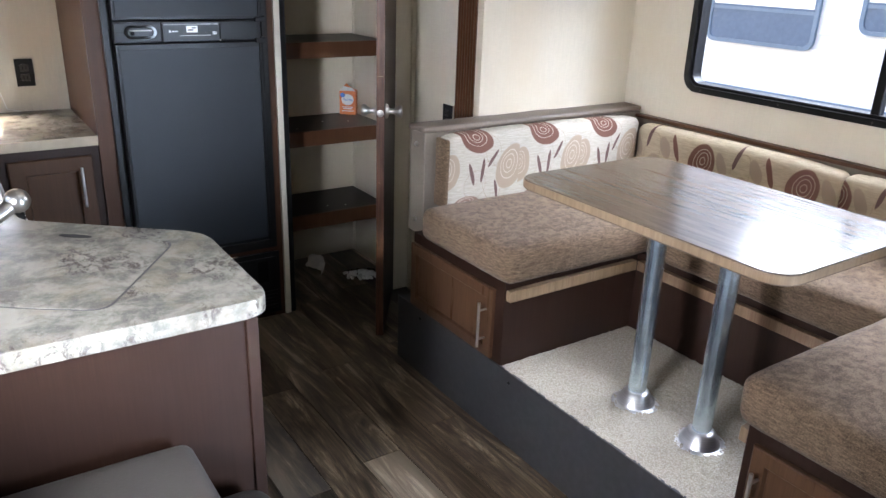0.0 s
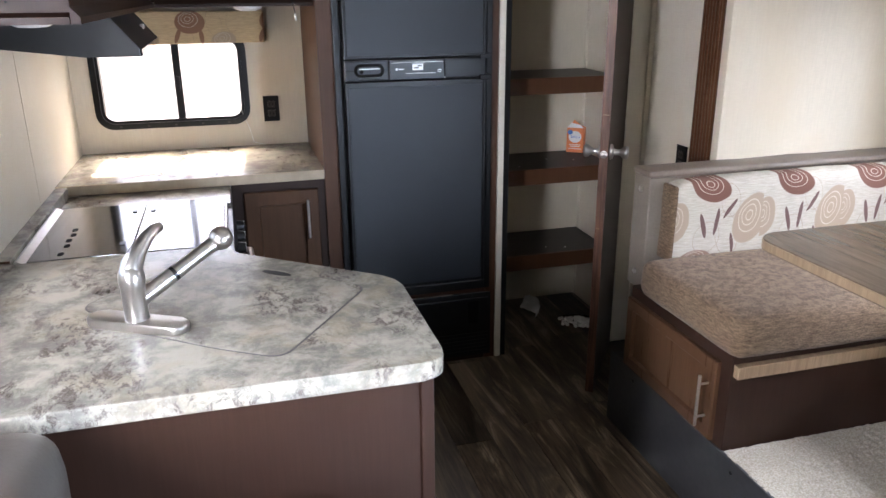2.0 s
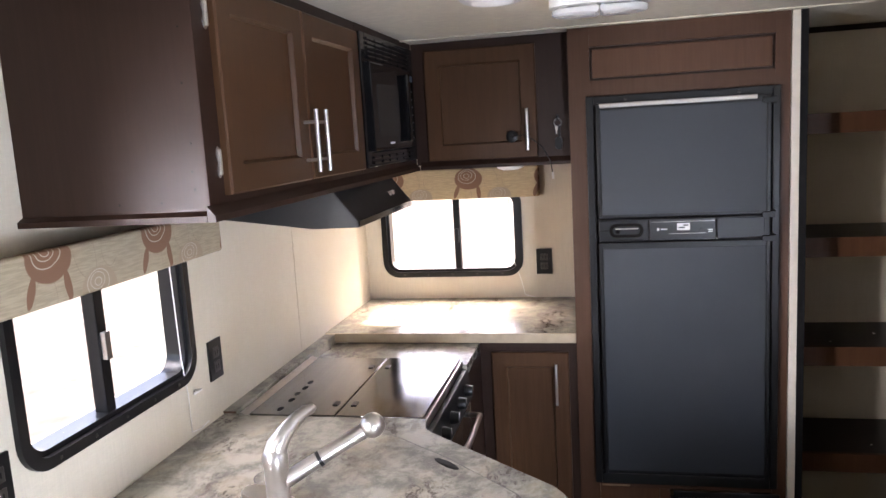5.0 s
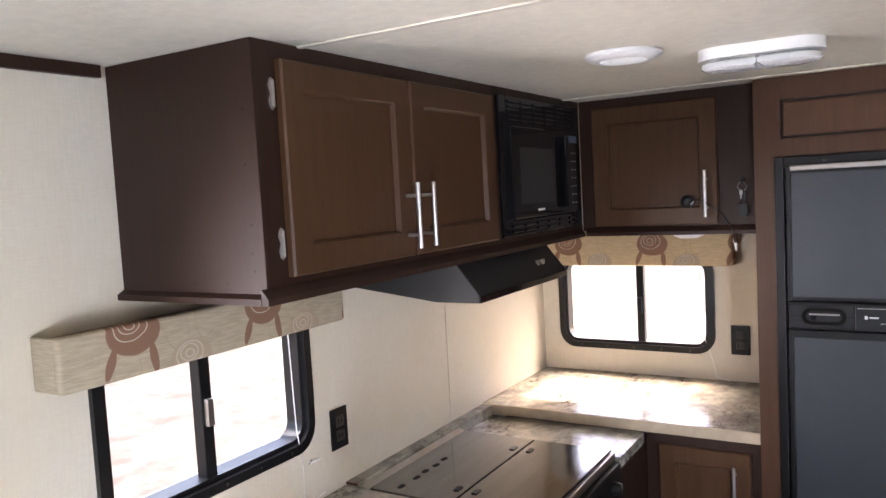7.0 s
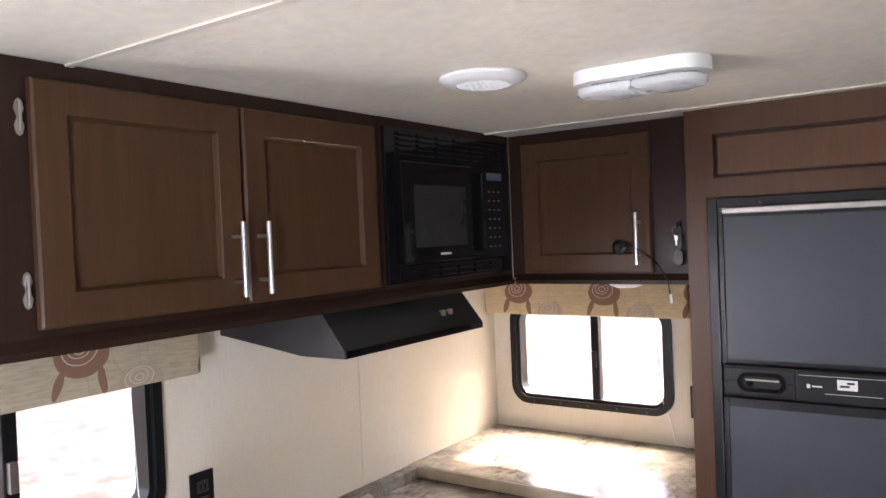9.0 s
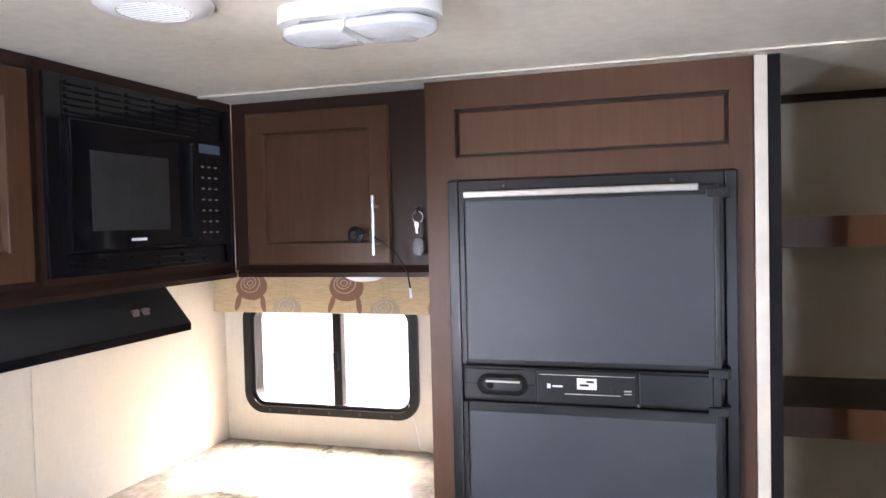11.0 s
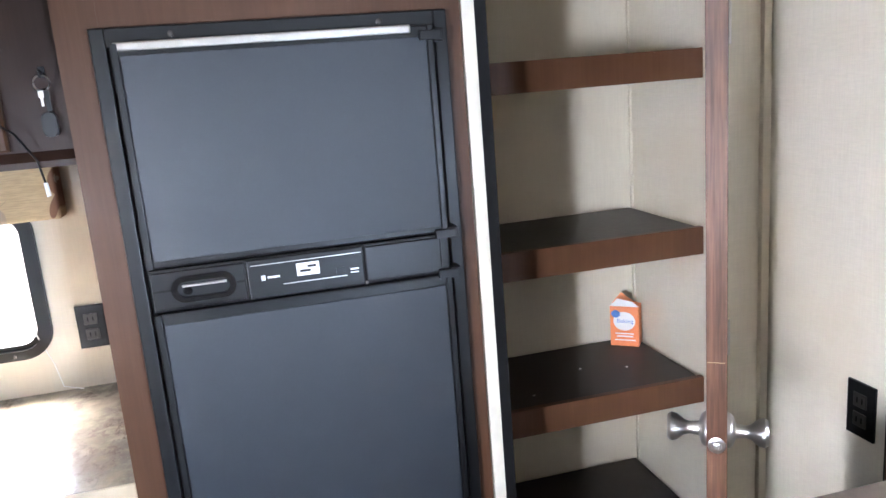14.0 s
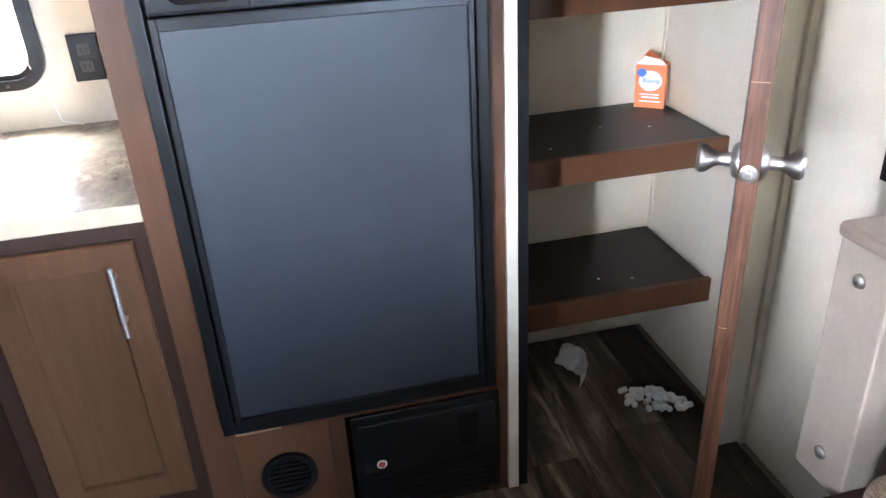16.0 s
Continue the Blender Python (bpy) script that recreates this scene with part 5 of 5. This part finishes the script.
table = thing("dinette_table", (1.75, 1.37, SLIDE_Z), "wood-grain dinette table on two steel pedestal legs", "table")
TX0, TX1, TY0, TY1, TZ = 1.472, 2.100, 0.920, 1.860, 1.003
tp = part("tabletop", prism(rounded(TX1 - TX0, TY1 - TY0, 0.07, 8, (TX0 + TX1) / 2, (TY0 + TY1) / 2), TZ - 0.030, TZ, "z", 0.003), M_TABLE, table)
part("edge_band", ring(rounded(TX1 - TX0 + 0.004, TY1 - TY0 + 0.004, 0.072, 8, (TX0 + TX1) / 2, (TY0 + TY1) / 2), rounded(TX1 - TX0 - 0.001, TY1 - TY0 - 0.001, 0.0695, 8, (TX0 + TX1) / 2, (TY0 + TY1) / 2), TZ - 0.026, TZ - 0.004, "z"), M_PLY, tp, "pale wood edge band", True)
for y in (1.505, 1.243):
    leg = part("leg", spin([(0.029, SLIDE_Z + 0.04), (0.0285, 0.62), (0.0285, TZ - 0.0305)], (1.760, y, 0.0), "z", 28), M_ZINC, table, "bluish galvanised steel tube", True)
    part("floor_flange", spin([(0.078, SLIDE_Z), (0.078, SLIDE_Z + 0.004), (0.062, SLIDE_Z + 0.006), (0.042, SLIDE_Z + 0.044), (0.033, SLIDE_Z + 0.050), (0.0305, SLIDE_Z + 0.050)], (1.760, y, 0.0), "z", 32), M_CHROME, leg, "polished cone floor flange", True)
    for k in range(3):
        a = radians(40 + 120 * k)
        part("screw", spin([(0.005, SLIDE_Z + 0.0045), (0.003, SLIDE_Z + 0.008)], (1.760 + 0.070 * math.cos(a), y + 0.070 * math.sin(a), 0.0), "z", 10), M_NICKEL, leg, "", True)

# carpet under the table
bm = bmesh.new()
bmesh.ops.create_grid(bm, x_segments=110, y_segments=150, size=0.5, matrix=Matrix.Translation(((1.512 + 2.16) / 2, 1.439, SLIDE_Z)) @ Matrix.Diagonal((2.16 - 1.512, 0.955, 1, 1)))
for v in bm.verts:
    v.co.z += 0.0035 * noise.noise(v.co * 60) + 0.003 * noise.noise(v.co * 140) + 0.004
carpet = structure("carpet", bm, M_CARPET, "cream fleck carpet under the dinette table", "carpet", True)

# ---- sofa beside the peninsula ----
sofa = thing("sofa", (-0.1, 0.9, FLOOR), "grey-taupe leatherette sofa beside the kitchen peninsula", "sofa")
part("arm", cushion(-0.49, 0.330, 1.27, 1.535, 0.40, 0.635, 0.028, 0.006, 8), M_SOFA, sofa, "", True)
part("arm_front", cushion(-0.49, 0.485, 1.29, 1.525, 0.06, 0.470, 0.05, 0.012, 8), M_SOFA, sofa, "", True)
part("backrest", cushion(-0.495, -0.165, -0.35, 1.500, 0.42, 0.945, 0.08, 0.02, 8), M_SOFA, sofa, "", True)
part("seat", cushion(-0.26, 0.47, -0.35, 1.285, 0.20, 0.45, 0.06, 0.015, 8), M_SOFA, sofa, "", True)
part("base", boxes((-0.48, 0.30, -0.33, 1.29, FLOOR + 0.02, 0.195), bevel=0.01), M_SOFA, sofa)
for x in (-0.40, 0.22):
    for y in (-0.28, 1.22):
        part("foot", boxes((x - 0.03, x + 0.03, y - 0.03, y + 0.03, FLOOR, FLOOR + 0.0195)), M_BLACK, sofa)

# ---- pantry contents ----
box_ = thing("baking_soda_box", (1.905, 3.82, 0.817), "small orange baking soda carton with torn open top", "carton", turned=pose(1.888, 3.832, 0.8182, 0, 0, -38) @ Matrix.Diagonal((1.30, 1.20, 1.17, 1)))
part("carton", boxes((-0.034, 0.034, -0.022, 0.022, 0.0, 0.110), bevel=0.0012), M_ORANGE, box_)
part("flap", prism([(-0.034, 0.1105), (-0.012, 0.140), (0.012, 0.120), (0.033, 0.1105)], 0.012, 0.0135, "y"), M_ORANGE, box_)
part("flap", prism([(-0.034, 0.1105), (-0.016, 0.132), (0.020, 0.124), (0.034, 0.1105)], -0.021, -0.0195, "y"), M_PAPER, box_, "torn white inner flap")
part("label", spin([(0.026, 0.0), (0.026, -0.0006)], (0.0, -0.0222, 0.070), "y", 28), M_PAPER, box_, "white oval label")
part("seal", spin([(0.0105, 0.0), (0.0105, -0.0006)], (-0.020, -0.0230, 0.090), "y", 18), M_BLUE, box_, "blue round mark")
curve = bpy.data.curves.new("word", "FONT")
curve.body, curve.size, curve.align_x = "Baking", 0.015, "CENTER"
word = new("lettering", curve)
dg = bpy.context.evaluated_depsgraph_get()
wm = bpy.data.meshes.new_from_object(word.evaluated_get(dg))
bpy.data.objects.remove(word)
wm.transform(Matrix.Translation((0.002, -0.0238, 0.066)) @ Matrix.Rotation(radians(90), 4, "X"))
wm.materials.clear()
wm.materials.append(M_BLUE)
wo = new("lettering", wm)
wo.parent = box_
part("print_bar", boxes((-0.018, 0.020, -0.0228, -0.0223, 0.026, 0.030), (-0.024, 0.026, -0.0228, -0.0223, 0.016, 0.019), (-0.022, 0.022, -0.0228, -0.0223, 0.034, 0.037)), M_PAPER, box_, "unreadable pale printing")

bag = thing("bag_of_mothballs", (1.78, 3.48, FLOOR), "clear bag of small white mothballs on the pantry floor", "bag")
rng = random.Random(4)
for i in range(84):
    a, r = rng.uniform(0, 6.28), math.sqrt(rng.random())
    u, w = 0.115 * r * math.cos(a), 0.050 * r * math.sin(a)
    x, y = 1.782 + u * 0.90 + w * 0.43, 3.478 - u * 0.43 + w * 0.90
    part("mothball", spin([(0.001, -0.0095), (0.007, -0.007), (0.010, 0.0), (0.007, 0.007), (0.001, 0.0095)], (x, y, FLOOR + 0.013 + (0.015 if r < 0.6 and i % 2 else 0)), "z", 10), M_WHITE, bag, "", True)
bm = bmesh.new()
bmesh.ops.create_grid(bm, x_segments=24, y_segments=16, size=0.5, matrix=Matrix.Translation((1.782, 3.478, FLOOR)) @ Matrix.Rotation(radians(-25), 4, "Z") @ Matrix.Diagonal((0.30, 0.16, 1, 1)))
for v in bm.verts:
    q = Matrix.Rotation(radians(25), 4, "Z") @ (v.co - Vector((1.782, 3.478, FLOOR)))
    e = max(0.0, 1 - (q.x / 0.14) ** 2 - (q.y / 0.075) ** 2)
    v.co.z += 0.004 + 0.040 * e ** 0.5 + 0.006 * noise.noise(v.co * 40)
film_ = part("bag_film", bm, glass_material("clear_film"), bag, "crinkled clear plastic film", True)
film_.visible_shadow = False
bm = bmesh.new()
bmesh.ops.create_grid(bm, x_segments=10, y_segments=26, size=0.5)
for v in bm.verts:
    a, t = v.co.x, v.co.y + 0.5
    wide = 0.052 + 0.022 * math.sin(5.0 * t)
    p = Vector((1.585 + 0.050 * math.sin(2.9 * t) + 0.62 * a * wide, 3.755 - 0.150 * t + 0.35 * a * wide, FLOOR + 0.030 - 0.012 * t + (a + 0.5) * wide * (1.0 - 0.55 * t)))
    v.co = p + 0.009 * Vector((noise.noise(p * 45), noise.noise(p * 45 + Vector((7, 0, 0))), abs(noise.noise(p * 38))))
lowest = min(v.co.z for v in bm.verts)
bmesh.ops.translate(bm, verts=bm.verts, vec=(0, 0, FLOOR + 0.001 - lowest))
solo("crumpled_tissue", bm, M_TISSUE, "crumpled grey-white tissue on the pantry floor", "tissue", (1.575, 3.70, FLOOR), True)

for x, y, z in ((1.475, 3.580, 0.817), (1.668, 3.700, 0.817), (1.795, 3.655, 0.817), (1.735, 3.575, 0.385), (1.640, 3.600, 0.385)):
    solo("crumb", prism([(x + 0.0034 * math.cos(k * 1.05) * (1 + 0.4 * (k % 2)), y + 0.0024 * math.sin(k * 1.05)) for k in range(6)], z + 0.0004, z + 0.0026, "z"), M_PAPER, "tiny white crumb on the pantry shelf", "debris", (x, y, z))

# blind cords
cord = solo("blind_cord", join(tube([(WEST + 0.012, 2.205, 1.43), (WEST + 0.010, 2.215, 1.156), (WEST + 0.010, 2.231, 1.05), (WEST + 0.010, 2.23, 0.945), (WEST + 0.016, 2.268, 0.941), (WEST + 0.018, 2.306, 0.948)], 0.0014, 6)), M_WHITE, "thin white blind cord hanging beside the window", "cord", (WEST, 2.3, 0.96), True)
cleat = thing("cord_cleat", (WEST, 2.277, 1.044), "small white plastic cord cleat on the wall", "cleat")
part("base", boxes((WEST + 0.0005, WEST + 0.008, 2.277 - 0.006, 2.277 + 0.006, 1.044 - 0.005, 1.044 + 0.005), bevel=0.002), M_WHITE, cleat)
part("horn", boxes((WEST + 0.0085, WEST + 0.013, 2.277 - 0.022, 2.277 + 0.022, 1.044 - 0.0035, 1.044 + 0.0035), bevel=0.002), M_WHITE, cleat)
cord = solo("blind_cord", join(tube([(0.190, NORTH - 0.012, 1.40), (0.200, NORTH - 0.010, 1.12), (0.235, NORTH - 0.012, 1.02), (0.25, NORTH - 0.020, 0.955), (0.30, NORTH - 0.03, 0.944)], 0.0016, 6)), M_WHITE, "thin white blind cord hanging beside the window", "cord", (0.2, NORTH, 0.94), True)

# ---- outdoors ----
g = boxes((-60, 60, -60, 60, -0.86, -0.80))
structure("ground", g, M_GROUND, "pale gravel lot outside", "ground")
trailer = thing("travel_trailer", (6.5, 1.5, -0.80), "white ribbed travel trailer parked outside the window", "trailer")
part("body", boxes((5.52, 7.9, -4.5, 8.0, 0.10, 3.0), bevel=0.06), M_TRAILER, trailer)
for i in range(17):
    part("rib", boxes((5.505, 5.519, -4.4, 7.9, 0.84 + 0.125 * i, 0.852 + 0.125 * i), bevel=0.004), M_TRAILER, trailer)
part("skirt", boxes((5.495, 5.519, -4.4, 7.9, 0.02, 0.745), bevel=0.004), M_NAVY, trailer)
for y0, y1, z0, z1 in ((3.36, 4.32, 1.085, 1.80), (2.30, 3.05, 1.24, 1.80), (-1.2, 0.2, 1.085, 1.80)):
    cy, cz = (y0 + y1) / 2, (z0 + z1) / 2
    wd = part("window", ring(rounded(y1 - y0, z1 - z0, 0.08, 6, cy, cz), rounded(y1 - y0 - 0.06, z1 - z0 - 0.06, 0.06, 6, cy, cz), 5.475, 5.504, "x"), M_NAVY, trailer)
    part("pane", prism(rounded(y1 - y0 - 0.06, z1 - z0 - 0.06, 0.06, 6, cy, cz), 5.485, 5.500, "x"), M_TINT, wd)
    part("sash", boxes((5.478, 5.4845, y0 + 0.03, y1 - 0.03, cz - 0.10, cz - 0.075)), M_NAVY, wd)
    part("blind", boxes((5.480, 5.4848, y0 + 0.04, y1 - 0.04, cz - 0.06, z1 - 0.05)), M_PAPER, wd, "pale blind behind the pane")
for y in (2.4, 3.3):
    wh = part("wheel", spin([(0.34, 0.0), (0.34, 0.2)], (5.46, y, -0.46), "x", 28), M_RUBBER, trailer, "", True)
    part("rim", spin([(0.20, -0.004), (0.18, 0.0)], (5.455, y, -0.46), "x", 24), M_NICKEL, wh, "", True)

# ---- floor planks ----
PW, PL, GAP = 0.152, 1.22, 0.0012
row = 0
x = WEST + 0.001
plank_meshes = {}
while x < EAST - 0.002:
    w = min(PW, EAST - x - 0.001)
    y = SOUTH + 0.001 - (row * 0.47 % 1.0) * PL
    while y < NORTH - 0.002:
        y0, y1 = max(y, SOUTH + 0.001), min(y + PL, NORTH - 0.001)
        if y1 - y0 > 0.02:
            key = (round(w, 4), round(y1 - y0, 4))
            if key not in plank_meshes:
                plank_meshes[key] = mesh_of("plank", boxes((GAP, w - GAP, GAP, y1 - y0 - GAP, -0.0039, 0.0), bevel=0.0008, seg=1), M_PLANK)
            p = new("plank", plank_meshes[key])
            p.parent = floor
            p.location = (x, y0, FLOOR)
        y += PL
    x += PW
    row += 1
